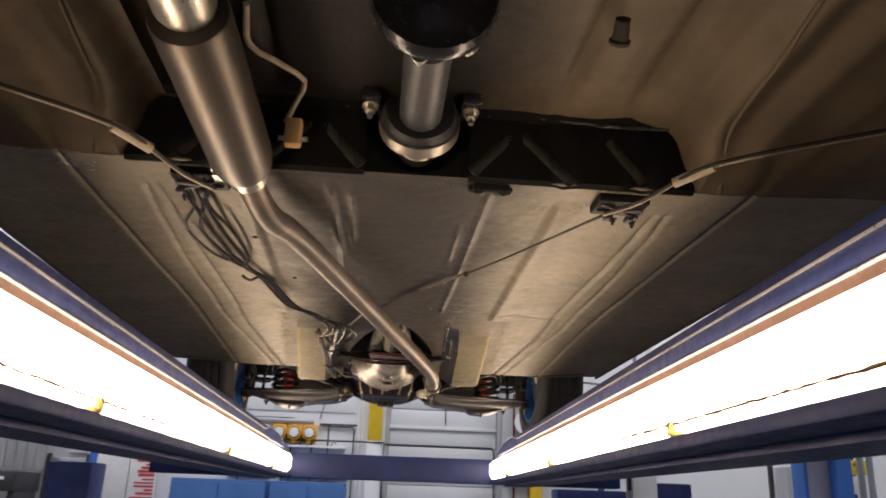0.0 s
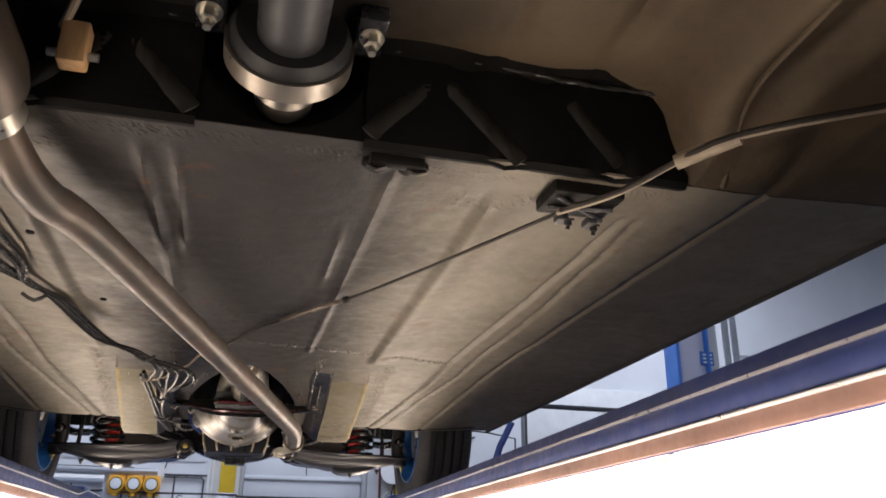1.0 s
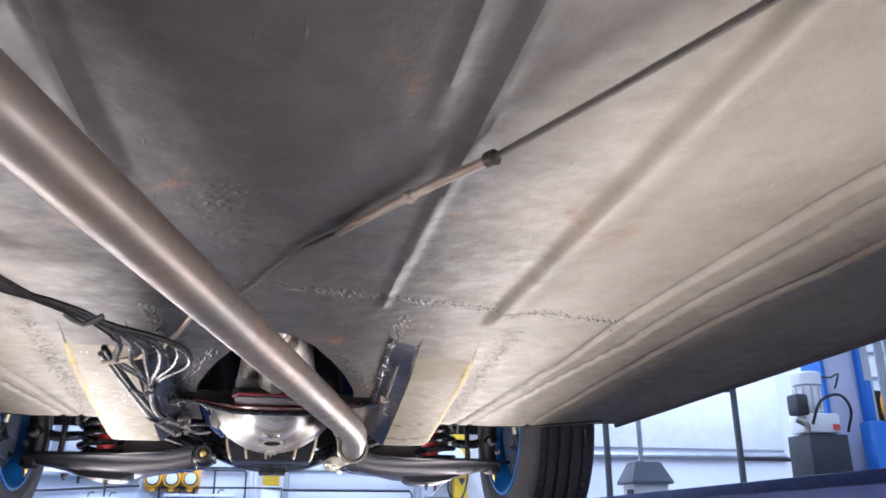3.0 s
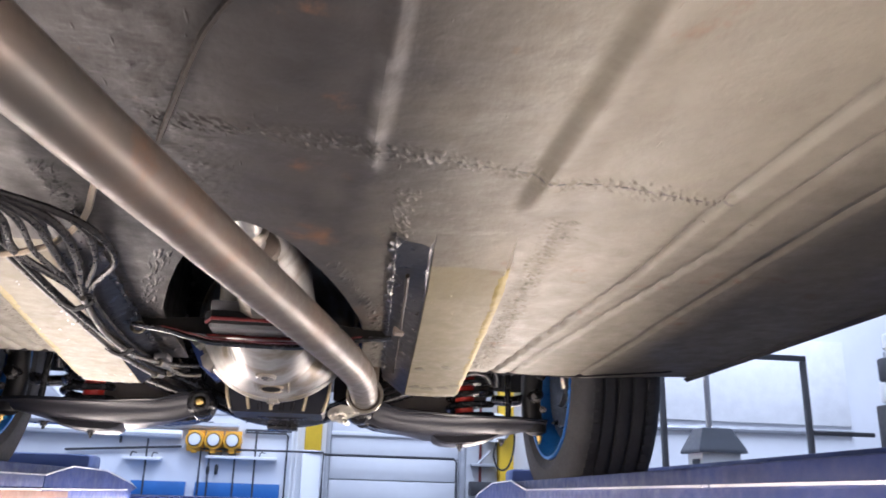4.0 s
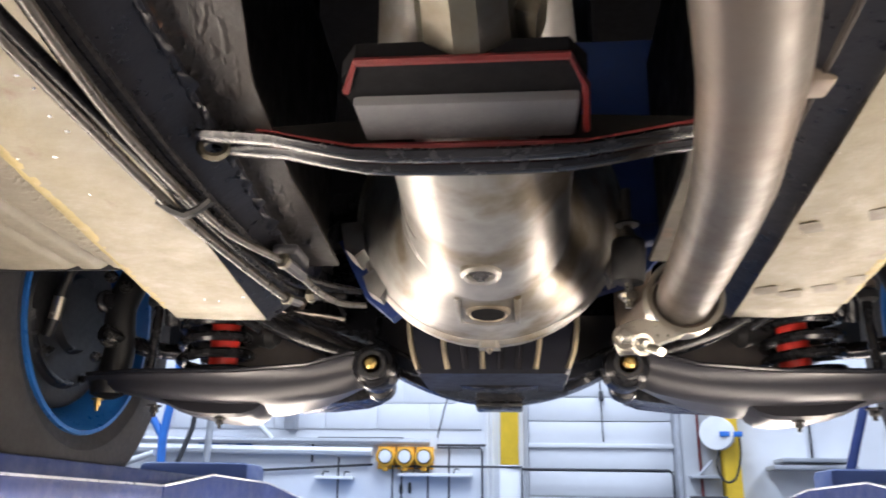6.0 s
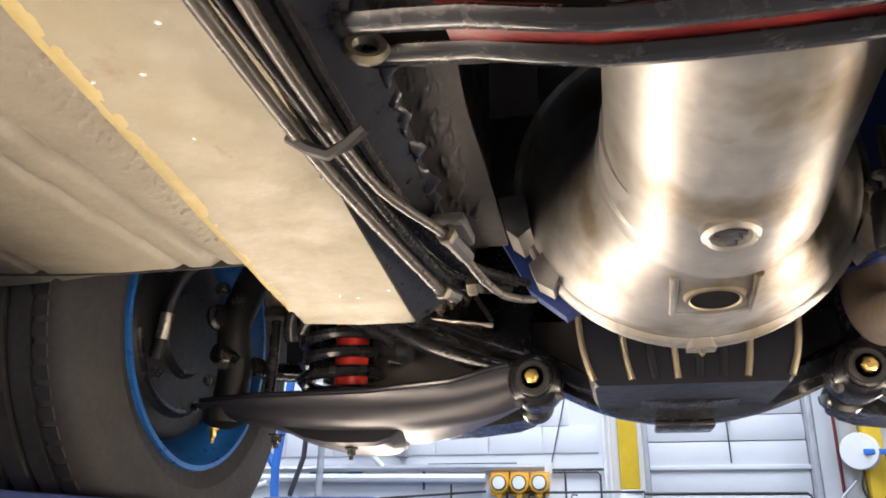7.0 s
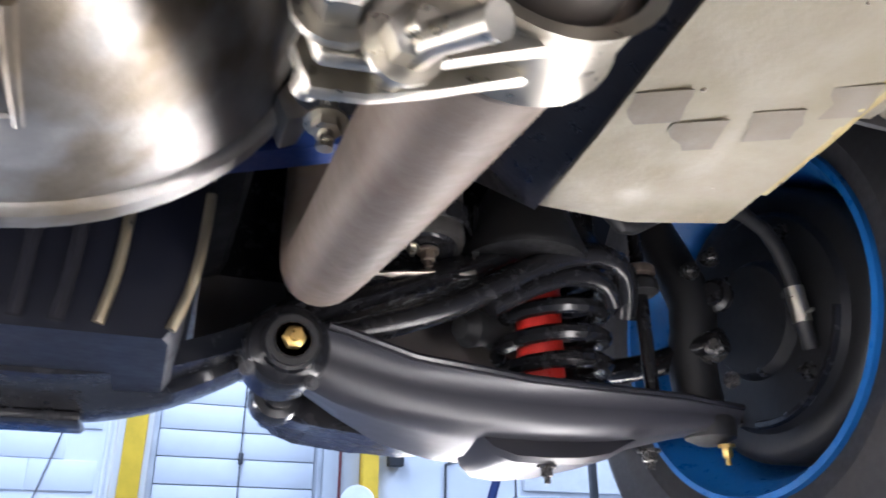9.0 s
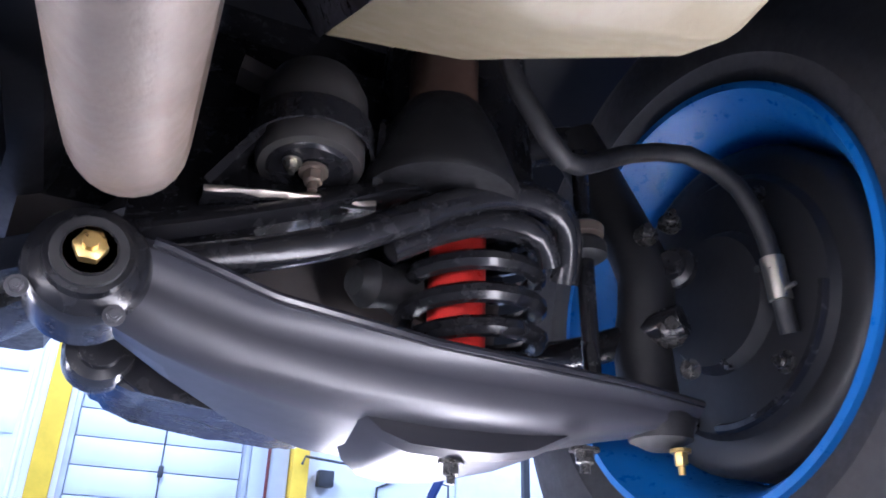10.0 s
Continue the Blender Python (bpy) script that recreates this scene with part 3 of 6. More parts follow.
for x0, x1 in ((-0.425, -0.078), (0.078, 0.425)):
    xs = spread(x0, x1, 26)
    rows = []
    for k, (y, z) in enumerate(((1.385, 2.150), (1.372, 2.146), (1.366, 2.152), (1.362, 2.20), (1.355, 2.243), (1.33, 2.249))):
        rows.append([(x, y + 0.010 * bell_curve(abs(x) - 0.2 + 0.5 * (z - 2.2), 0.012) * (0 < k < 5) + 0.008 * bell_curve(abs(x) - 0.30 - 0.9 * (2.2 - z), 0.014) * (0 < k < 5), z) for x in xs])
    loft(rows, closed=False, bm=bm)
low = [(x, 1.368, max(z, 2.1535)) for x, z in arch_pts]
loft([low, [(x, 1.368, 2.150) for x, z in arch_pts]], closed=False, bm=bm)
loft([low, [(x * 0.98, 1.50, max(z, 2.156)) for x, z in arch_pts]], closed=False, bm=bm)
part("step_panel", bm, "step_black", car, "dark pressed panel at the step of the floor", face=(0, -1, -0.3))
for side in (-1, 1):
    for (x0, z0), (x1, z1) in (((0.148, 2.232), (0.082, 2.157)), ((0.152, 2.232), (0.236, 2.148)), ((0.285, 2.235), (0.345, 2.16))):
        part("step_ridge", strip([(side * (x0 + (x1 - x0) * u), 1.3625, z0 + (z1 - z0) * u) for u in spread(0, 1, 5)], 0.010, 0.0035, 3, 0.05, down=(0, -1, 0.2), across=6), "ridge_paint", car, "pressed ridge across the step panel")
    part("step_sealer", strip([(side * x, 1.350, 2.2455 - 0.004 * math.cos(x * 20)) for x in spread(0.09, 0.40, 12)], 0.003, 0.003, 5 + side, 0.3, down=(0, -0.4, -1), across=6), "ridge_paint", car)
# solid black box behind the arch stands in for the shade in the tunnel
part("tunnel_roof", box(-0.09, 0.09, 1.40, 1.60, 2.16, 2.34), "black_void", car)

# runs and drips of old underseal down the middle
rng = random.Random(21)
drips = bmesh.new()
for k in range(90):
    x = rng.gauss(-0.03, 0.045) if k < 50 else rng.uniform(-0.4, 0.4)
    y = rng.uniform(1.42, 2.40)
    r = rng.uniform(0.0005, 0.0012)
    lathe([(r * 0.3, 0.0), (r, 0.0001), (r * 0.7, 0.0003), (r * 0.3, 0.0004)], Matrix.Translation(on_floor(x, y)) @ Euler((math.pi, 0, 0)).to_matrix().to_4x4() @ Matrix.Diagonal((1, rng.uniform(2, 9), 1, 1)), 7, drips)
tagged(part("underseal_drip", drips, "underseal", car, "small hardened drips of underseal"), kind="stuff")

# ragged two-lobed jacking bracket at the step
jack = part("jack_bracket", box(0.088, 0.144, 1.386, 1.400, 2.139, 2.152, 0.003), "dark_underseal", car, "ragged dark two-lobed bracket")
for dx in (-0.017, 0.017):
    bm = lathe([(0.016, 0.002), (0.017, -0.004), (0.012, -0.007), (0.006, -0.008)], Matrix.Translation((0.116 + dx, 1.402 + 0.1 * abs(dx), 2.148)) @ Matrix.Diagonal((1, 0.8, 1, 1)), 14)
    for v in bm.verts:
        v.co += 0.0035 * noise.noise_vector(v.co * 60)
    part("bracket_lobe", bm, "dark_underseal", jack)
    part("bracket_lip", strip([(0.116 + dx * 1.2 - 0.010, 1.392, 2.137), (0.116 + dx * 1.2, 1.395, 2.135), (0.116 + dx * 1.2 + 0.010, 1.393, 2.137)], 0.003, 0.002, 2 + dx, 0.4, across=4), "underseal", jack)

# ---- propeller shaft and centre bearing ----
CB = Vector((0, 1.335, 2.225))
part("propeller_shaft", lathe([(0.031, 0), (0.031, 0.20), (0.024, 0.205), (0.022, 0.26)], along((0, 1.13, 2.226), CB + Vector((0, 0.1, -0.006))), 24), "dark_metal", car, "dark steel propeller shaft")
bearing = part("centre_bearing", lathe([(0.030, -0.02), (0.050, -0.022), (0.056, -0.012), (0.056, 0.012), (0.049, 0.02), (0.030, 0.018)], along(CB, CB + Vector((0, 1, -0.15))), 32), "rubber", car, "black rubber centre bearing")
part("bearing_strap", lathe([(0.0565, 0.0), (0.0600, 0.0), (0.0600, 0.022), (0.0565, 0.022)], along(CB + Vector((0, -0.004, 0)), CB + Vector((0, 1, -0.25))), 40, caps=False), "steel", bearing, "bright worn steel strap")
part("shaft_yoke", lathe([(0.022, 0), (0.03, 0.01), (0.028, 0.03), (0.018, 0.045)], along(CB + Vector((0, 0.03, -0.022)), CB + Vector((0, 0.2, -0.05))), 20), "steel", car)
for side in (-1, 1):
    part("bearing_bolt", bolt((side * 0.073, 1.315, 2.232), (0, -0.25, -1), 0.008, 0.014), "zinc", car, "bright zinc bolt")
    part("bearing_bracket", box(side * 0.072 - 0.014, side * 0.072 + 0.014, 1.29, 1.35, 2.232, 2.25, 0.003), "black_paint", car)
joint = part("coupling", lathe([(0.03, 0), (0.045, 0.01), (0.072, 0.012), (0.076, 0.02), (0.074, 0.034), (0.05, 0.04)], along((0, 1.035, 2.238), (0, 1.3, 2.232)), 24), "black_paint", car, "black shaft coupling")
for k in range(6):
    a = 2 * math.pi * k / 6 + 0.3
    part("coupling_bolt", bolt((0.06 * math.cos(a), 1.08, 2.236 + 0.06 * math.sin(a)), (0, 1, 0), 0.007, 0.012), "zinc", joint)
part("shaft_flange", lathe([(0.046, 0), (0.05, 0.006), (0.05, 0.02), (0.042, 0.026), (0.034, 0.05)], along((0, 1.078, 2.237), (0, 1.3, 2.232)), 20), "steel", car)

# ---- exhaust ----
exhaust_pts = [(-0.245, 1.36, 2.135), (-0.225, 1.46, 2.112), (-0.190, 1.56, 2.090)]
A = Vector((-0.262, 1.02, 2.172))
B = Vector((-0.248, 1.345, 2.138))
part("muffler", lathe([(0.022, -0.03), (0.026, 0.0), (0.043, 0.004), (0.045, 0.01), (0.044, 0.30), (0.040, 0.322), (0.028, 0.330)], along(A, B), 40), "muffler_steel", car, "brushed steel exhaust silencer with heat tint")
part("muffler_inlet", lathe([(0.03, -0.10), (0.034, -0.09), (0.034, -0.012), (0.03, -0.002)], along(A, B), 24), "zinc", car)
clamp = part("pipe_clamp", lathe([(0.0225, 0.333), (0.0290, 0.335), (0.0280, 0.348), (0.0290, 0.362), (0.0220, 0.364)], along(A, B), 28, caps=False), "zinc", car, "bright band clamp")
part("clamp_bolt", tube([(-0.29, 1.338, 2.128), (-0.262, 1.345, 2.118)], 0.006, 8), "zinc", clamp)
part("clamp_ear", box(-0.288, -0.27, 1.33, 1.352, 2.112, 2.136, 0.002), "zinc", clamp)
part("exhaust_pipe", tube([(-0.247, 1.33, 2.139), (-0.240, 1.42, 2.122), (-0.222, 1.49, 2.108), (-0.178, 1.64, 2.112), (0.019, 2.30, 2.072), (0.095, 2.56, 2.057), (0.118, 2.66, 2.054), (0.133, 2.76, 2.053), (0.148, 2.96, 2.050)], 0.0205, 24, step=0.012), "exhaust_steel", car, "dull steel exhaust pipe")
part("front_pipe", tube([(0.147, 2.93, 2.051), (0.152, 3.05, 2.066), (0.158, 3.20, 2.088), (0.162, 3.262, 2.105), (0.165, 3.295, 2.145), (0.168, 3.30, 2.25)], 0.0235, 24, step=0.012), "rusty_steel", car, "browned front exhaust pipe")
clamp_m = along((0.1462, 2.925, 2.0515), (0.148, 3.0, 2.053))
clamp = part("pipe_clamp", lathe([(0.0245, 0.0), (0.0285, -0.001), (0.0265, 0.004), (0.0265, 0.020), (0.0285, 0.025), (0.0245, 0.024)], clamp_m, 32, caps=False), "zinc", car, "shiny zinc pipe clamp with two bolts")
# its ears are pinched together by two bolts, one of them long
for dy in (0.0, 0.011):
    ear = prism([(0.142, 2.026), (0.128, 2.033), (0.112, 2.036), (0.098, 2.031), (0.094, 2.020), (0.098, 2.010), (0.110, 2.011), (0.124, 2.016), (0.146, 2.024)], "y", 2.930 + dy, 2.9335 + dy)
    bmesh.ops.bevel(ear, geom=ear.edges[:], offset=0.0008, segments=1, affect="EDGES")
    part("clamp_ear", ear, "zinc", clamp)
part("clamp_bolt", bolt((0.101, 2.9300, 2.021), (-0.10, -1, 0.05), 0.0062, 0.008), "zinc", clamp)
part("clamp_bolt", bolt((0.113, 2.9290, 2.0155), (0.12, -1, -0.20), 0.0056, 0.007), "zinc", clamp)
part("clamp_stud", tube([(0.113, 2.945, 2.018), (0.1165, 2.919, 2.011), (0.122, 2.905, 2.0055)], 0.0034, 10, smooth=False), "zinc", clamp)
part("clamp_stud", tube([(0.101, 2.940, 2.021), (0.100, 2.958, 2.022)], 0.0034, 10, smooth=False), "zinc", clamp)

# ---- gearbox ----
gearbox = part("gearbox", loft([[(-0.002 + r * math.cos(a), y, cz + r * sq * math.sin(a)) for a in (2 * math.pi * k / 40 for k in range(40))] for y, r, sq, cz in ((2.56, 0.030, 1, 2.200), (2.62, 0.034, 1, 2.195), (2.70, 0.045, 1, 2.215), (2.75, 0.058, 1, 2.195), (2.80, 0.066, 1.0, 2.155), (2.95, 0.068, 1.05, 2.143), (3.0, 0.072, 1.06, 2.144))]), "alloy", car, "bare cast aluminium gearbox casing")
tail_rows = []
for y, w, h, cz, cx in ((2.565, 0.021, 0.024, 2.158, -0.003), (2.60, 0.023, 0.026, 2.148, -0.003), (2.66, 0.025, 0.028, 2.140, -0.002), (2.70, 0.027, 0.029, 2.138, -0.002), (2.745, 0.030, 0.030, 2.140, -0.002)):
    tail_rows.append([(cx + w * u, y, cz + h * v) for u, v in ((-1, 0.9), (-1, -0.2), (-0.82, -0.72), (-0.25, -1.0), (0.25, -1.0), (0.82, -0.72), (1, -0.2), (1, 0.9))])
part("gearbox_tail", loft(tail_rows), "cast_dull", gearbox, "faceted cast tail of the gearbox", 25)
part("output_flange", loft([[(-0.004 + r * (1 + 0.10 * math.cos(3 * a)) * math.cos(a), y, 2.165 + r * (1 + 0.10 * math.cos(3 * a)) * math.sin(a)) for a in (2 * math.pi * k / 36 for k in range(36))] for y, r in ((2.546, 0.016), (2.548, 0.027), (2.553, 0.029), (2.562, 0.029), (2.566, 0.022))]), "rusty_steel", gearbox, "brown three-lobed output flange")
part("drive_shaft", tube([(-0.006, 2.38, 2.205), (-0.005, 2.48, 2.178), (-0.004, 2.55, 2.166)], 0.0165, 16), "alloy", gearbox)
part("shaft_collar", lathe([(0.016, 0), (0.021, 0.004), (0.022, 0.014), (0.018, 0.022)], along((-0.005, 2.505, 2.174), (-0.004, 2.55, 2.166)), 24), "steel", gearbox)
part("tail_lug", prism([(0.018, 2.128), (0.032, 2.122), (0.038, 2.138), (0.024, 2.152)], "y", 2.67, 2.70), "cast_dull", gearbox)


def bell_ring(y, r, cz, flat=1.0, push=0.0):
    return [(-0.006 + r * math.cos(a), y, cz + r * flat * math.sin(a) - push * max(0, -math.sin(a)) ** 6) for a in (2 * math.pi * k / 64 for k in range(64))]


bell = part("bell_housing", loft([bell_ring(y, r, cz) for y, r, cz in ((2.94, 0.0665, 2.145), (2.985, 0.068, 2.145), (2.988, 0.070, 2.146), (3.012, 0.072, 2.148), (3.030, 0.079, 2.152), (3.046, 0.090, 2.159), (3.062, 0.102, 2.168), (3.082, 0.115, 2.179), (3.108, 0.127, 2.190), (3.136, 0.136, 2.198), (3.1365, 0.140, 2.20), (3.139, 0.143, 2.20), (3.150, 0.143, 2.20), (3.153, 0.141, 2.20), (3.1535, 0.132, 2.20))]), "alloy", car, "polished bare aluminium bell housing", 30)
for a in (math.pi * 1.10, math.pi * 1.19, math.pi * 1.86, math.pi * 1.95):
    part("bell_bolt", bolt((-0.006 + 0.140 * math.cos(a), 3.142, 2.20 + 0.140 * math.sin(a)), (0, -1, 0), 0.0055, 0.007), "steel", bell)
hole_pose = Matrix.Translation((-0.004, 3.048, 2.0690)) @ Euler((radians(-14), 0, 0)).to_matrix().to_4x4() @ Matrix.Diagonal((1, 0.78, 1, 1))
rim = part("hole_rim", lathe([(0.0160, -0.0012), (0.0172, -0.0024), (0.0190, -0.0018), (0.0215, 0.004)], hole_pose, 32, caps=False), "alloy", bell, "cast rim of the inspection hole")
part("inspection_hole", lathe([(0.0163, -0.0013), (0.010, -0.0009), (0.004, -0.0008)], hole_pose, 28), "black_void", rim, "dark oval inspection hole")
for dx in (-0.0265, 0.0265):
    part("casting_rib", tube([(-0.004 + dx, 3.026, 2.0785), (-0.004 + dx, 3.046, 2.0725), (-0.004 + dx, 3.078, 2.0672)], (0.0034, 0.0022), 8), "alloy", bell)
part("casting_web", tube([(-0.0305, 3.074, 2.0680), (-0.004, 3.075, 2.0645), (0.0225, 3.074, 2.0680)], 0.0016, 6), "alloy", bell)
part("bottom_tab", prism([(-0.017, 3.139), (-0.013, 3.133), (0.001, 3.133), (0.005, 3.139), (0.005, 3.154), (-0.017, 3.154)], "z", 2.0545, 2.062), "alloy", bell)
part("bottom_tab_bolt", bolt((-0.006, 3.143, 2.0545), (0, -0.3, -1), 0.003, 0.003), "steel", bell)
part("casing_joint", loft([bell_ring(y, r, 2.145) for y, r in ((2.976, 0.0672), (2.979, 0.0708), (2.984, 0.0712), (2.987, 0.0695))]), "alloy", gearbox, "raised joint ring of the casing", 30)
plug_at = Matrix.Translation((-0.006, 2.935, 2.0735)) @ Euler((radians(172), 0, 0)).to_matrix().to_4x4()
boss = part("plug_boss", lathe([(0.0165, -0.004), (0.0160, 0.002), (0.0135, 0.0045), (0.0115, 0.003), (0.0112, -0.001)], plug_at, 26, caps=False), "alloy", gearbox, "cast boss round the drain plug")
part("drain_plug", bolt((-0.006, 2.935, 2.0735), (0.0, 0.14, -1), 0.0062, 0.004), "dark_metal", boss)
part("starter_lug", prism([(-0.158, 2.178), (-0.152, 2.150), (-0.142, 2.142), (-0.132, 2.150), (-0.136, 2.180)], "y", 3.10, 3.15), "alloy", bell)
part("side_lug", prism([(-0.137, 2.128), (-0.131, 2.112), (-0.118, 2.104), (-0.112, 2.116), (-0.124, 2.138)], "y", 3.125, 3.152), "alloy", bell)
part("side_lug", prism([(0.118, 2.118), (0.126, 2.122), (0.134, 2.14), (0.124, 2.152), (0.112, 2.13)], "y", 3.125, 3.152), "alloy", bell)
# blue painted engine behind the bell housing
part("engine_plate", prism([(0.02, 2.42), (0.225, 2.42), (0.215, 2.20), (0.15, 2.13), (0.02, 2.09)], "y", 3.157, 3.178), "engine_blue", car, "blue painted engine back plate")
part("engine_bracket", prism([(-0.172, 2.178), (-0.13, 2.19), (-0.05, 2.13), (-0.11, 2.090), (-0.140, 2.115)], "y", 3.157, 3.178), "engine_blue", car, "blue painted engine bracket")
part("engine_lever", tube([(0.15, 3.14, 2.172), (0.20, 3.145, 2.182), (0.245, 3.15, 2.184)], (0.013, 0.008), 12), "engine_blue", car)
LINK = Vector((0.130, 3.084, 2.128))
link = part("support_rubber", lathe([(0.010, -0.022), (0.015, -0.021), (0.0165, -0.017), (0.0165, 0.017), (0.015, 0.021), (0.008, 0.022)], Matrix.Translation(LINK) @ Euler((0, radians(4), 0)).to_matrix().to_4x4(), 24), "rubber", car, "black rubber support link beside the engine")
part("link_bolt", tube([LINK + Vector((-0.001, 0, -0.02)), LINK + Vector((-0.002, 0, -0.046))], 0.0036, 8), "zinc", link)
part("link_nut", bolt(LINK + Vector((-0.002, 0, -0.033)), (0, -0.2, -1), 0.0062, 0.006), "zinc", link)
part("link_nut", bolt(LINK + Vector((0.001, 0, 0.022)), (0, 0.1, 1), 0.0062, 0.010), "zinc", link)
part("link_washer", lathe([(0.004, 0), (0.012, 0.001), (0.012, 0.003), (0.004, 0.004)], Matrix.Translation(LINK + Vector((0.001, 0, 0.036))), 20), "rubber", link)
part("link_stud", tube([LINK + Vector((0.001, 0, 0.03)), LINK + Vector((0.001, 0, 0.075))], 0.0042, 8), "steel", link)

# gearbox mount and its cross bar
mount = part("gearbox_mount", box(-0.066, 0.056, 2.719, 2.762, 2.103, 2.14, 0.003), "grey_rubber", car, "grey rubber gearbox mounting block")
part("mount_bracket", prism([(-0.068, 2.763), (0.058, 2.763), (0.058, 2.70), (0.048, 2.684), (-0.058, 2.684), (-0.068, 2.70)], "z", 2.109, 2.119), "black_void", mount, "black bracket with red primer showing")
part("bracket_edge", tube([(-0.068, 2.712, 2.1085), (-0.058, 2.684, 2.1085), (0.048, 2.684, 2.1085), (0.058, 2.712, 2.1085), (0.062, 2.755, 2.104)], 0.0022, 6, smooth=False), "red_paint", mount)
part("bracket_edge", tube([(-0.074, 2.7645, 2.1015), (0.064, 2.7645, 2.1015)], 0.0018, 6), "red_paint", mount)
for dy, dz in ((-0.014, -0.002), (0.018, 0.004)):
    part("cross_bar", tube([(-0.168, 2.775 + dy, 2.112 + dz), (-0.12, 2.77 + dy, 2.105 + dz), (-0.07, 2.765 + dy, 2.092 + dz), (0, 2.765 + dy, 2.090 + dz), (0.06, 2.765 + dy, 2.092 + dz), (0.11, 2.77 + dy, 2.103 + dz), (0.17, 2.775 + dy, 2.112 + dz)], 0.007, 8, flat=0.5), "black_paint", car, "bent black cross bar")
part("cross_plate", prism([(-0.17, 2.114), (-0.075, 2.106), (0.065, 2.106), (0.172, 2.114), (0.172, 2.125), (0.068, 2.130), (-0.08, 2.130), (-0.17, 2.125)], "y", 2.786, 2.80), "dark_underseal", car)
web = [(-0.13, 2.107), (-0.07, 2.0945), (0, 2.0925), (0.06, 2.0945), (0.13, 2.107)]
part("bar_web", thicken(loft([[(x, 2.752, z), (x, 2.782, z + 0.004)] for x, z in web], closed=False), 0.002, (0, 0, 1)), "red_paint", car, "dark red primed web between the two bars")
part("bar_eye", lathe([(0.006, -0.002), (0.009, -0.0025), (0.0105, 0.0), (0.009, 0.0025), (0.006, 0.002), (0.006, -0.002)], Matrix.Translation((-0.166, 2.779, 2.110)) @ Euler((radians(70), 0, radians(20))).to_matrix().to_4x4(), 20, caps=False), "cast_dull", car, "small eye at the end of the bar")

# ---- engine sump ----
sump = part("oil_sump", loft([[(-0.006 + s * x, y, z) for x, y in ((-1, 3.272), (-0.96, 3.26), (0.96, 3.26), (1, 3.272), (1, 3.40), (0.96, 3.41), (-0.96, 3.41), (-1, 3.40))] for s, z in ((0.102, 2.24), (0.102, 2.13), (0.099, 2.09), (0.092, 2.056), (0.087, 2.049))]), "sump_paint", car, "black finned oil sump")
# flagged fins are thinner and bright metal, the others glossy black
for u, worn in ((-1.0, 1), (-0.6, 1), (-0.36, 0), (-0.13, 1), (0.10, 0), (0.33, 0), (0.57, 1), (1.0, 1)):
    path = [(-0.006 + u * w, 3.2585, z) for w, z in ((0.100, 2.14), (0.098, 2.10), (0.094, 2.075), (0.087, 2.054))]
    part("cooling_fin", tube(path, 0.0032 if worn else 0.0042, 8), "bright_fin" if worn else "black_gloss", sump, "bright metal edge of a fin" if worn else "")
part("engine_block", box(-0.13, 0.12, 3.18, 3.85, 2.16, 2.6, 0.02), "well_black", car)

# ---- front axle crossmember ----
rings = []
for x in spread(-0.165, 0.165, 36):
    u = min(1, abs(x) / 0.165)
    z = 2.036 + 0.042 * u ** 2.2
    y = 3.455 - 0.10 * u ** 2
    back = 0.032 + 0.075 * (1 - u * u)
    rings.append([(x, y - back, z + 0.017), (x, y - back + 0.005, z + 0.010), (x, y - 0.45 * back, z + 0.010), (x, y - 0.030, z + 0.002), (x, y, z), (x, y + 0.03, z + 0.003), (x, y + 0.036, z + 0.012), (x, y + 0.036, z + 0.036), (x, y - 0.030, z + 0.036), (x, y - back - 0.003, z + 0.024)])
cross = part("crossmember", loft(rings), "black_paint", car, "black steel crossmember curved beneath the sump")
part("crossmember_pad", box(-0.034, 0.030, 3.425, 3.478, 2.030, 2.038, 0.003), "black_paint", cross)


def spring_coil(at, r, turns, height, wire):
    pts = [(at[0] + r * math.cos(2 * math.pi * k / 18), at[1] + r * math.sin(2 * math.pi * k / 18), at[2] + height * k / (18 * turns)) for k in range(int(18 * turns) + 1)]
    return tube(pts, wire, 8, smooth=False)


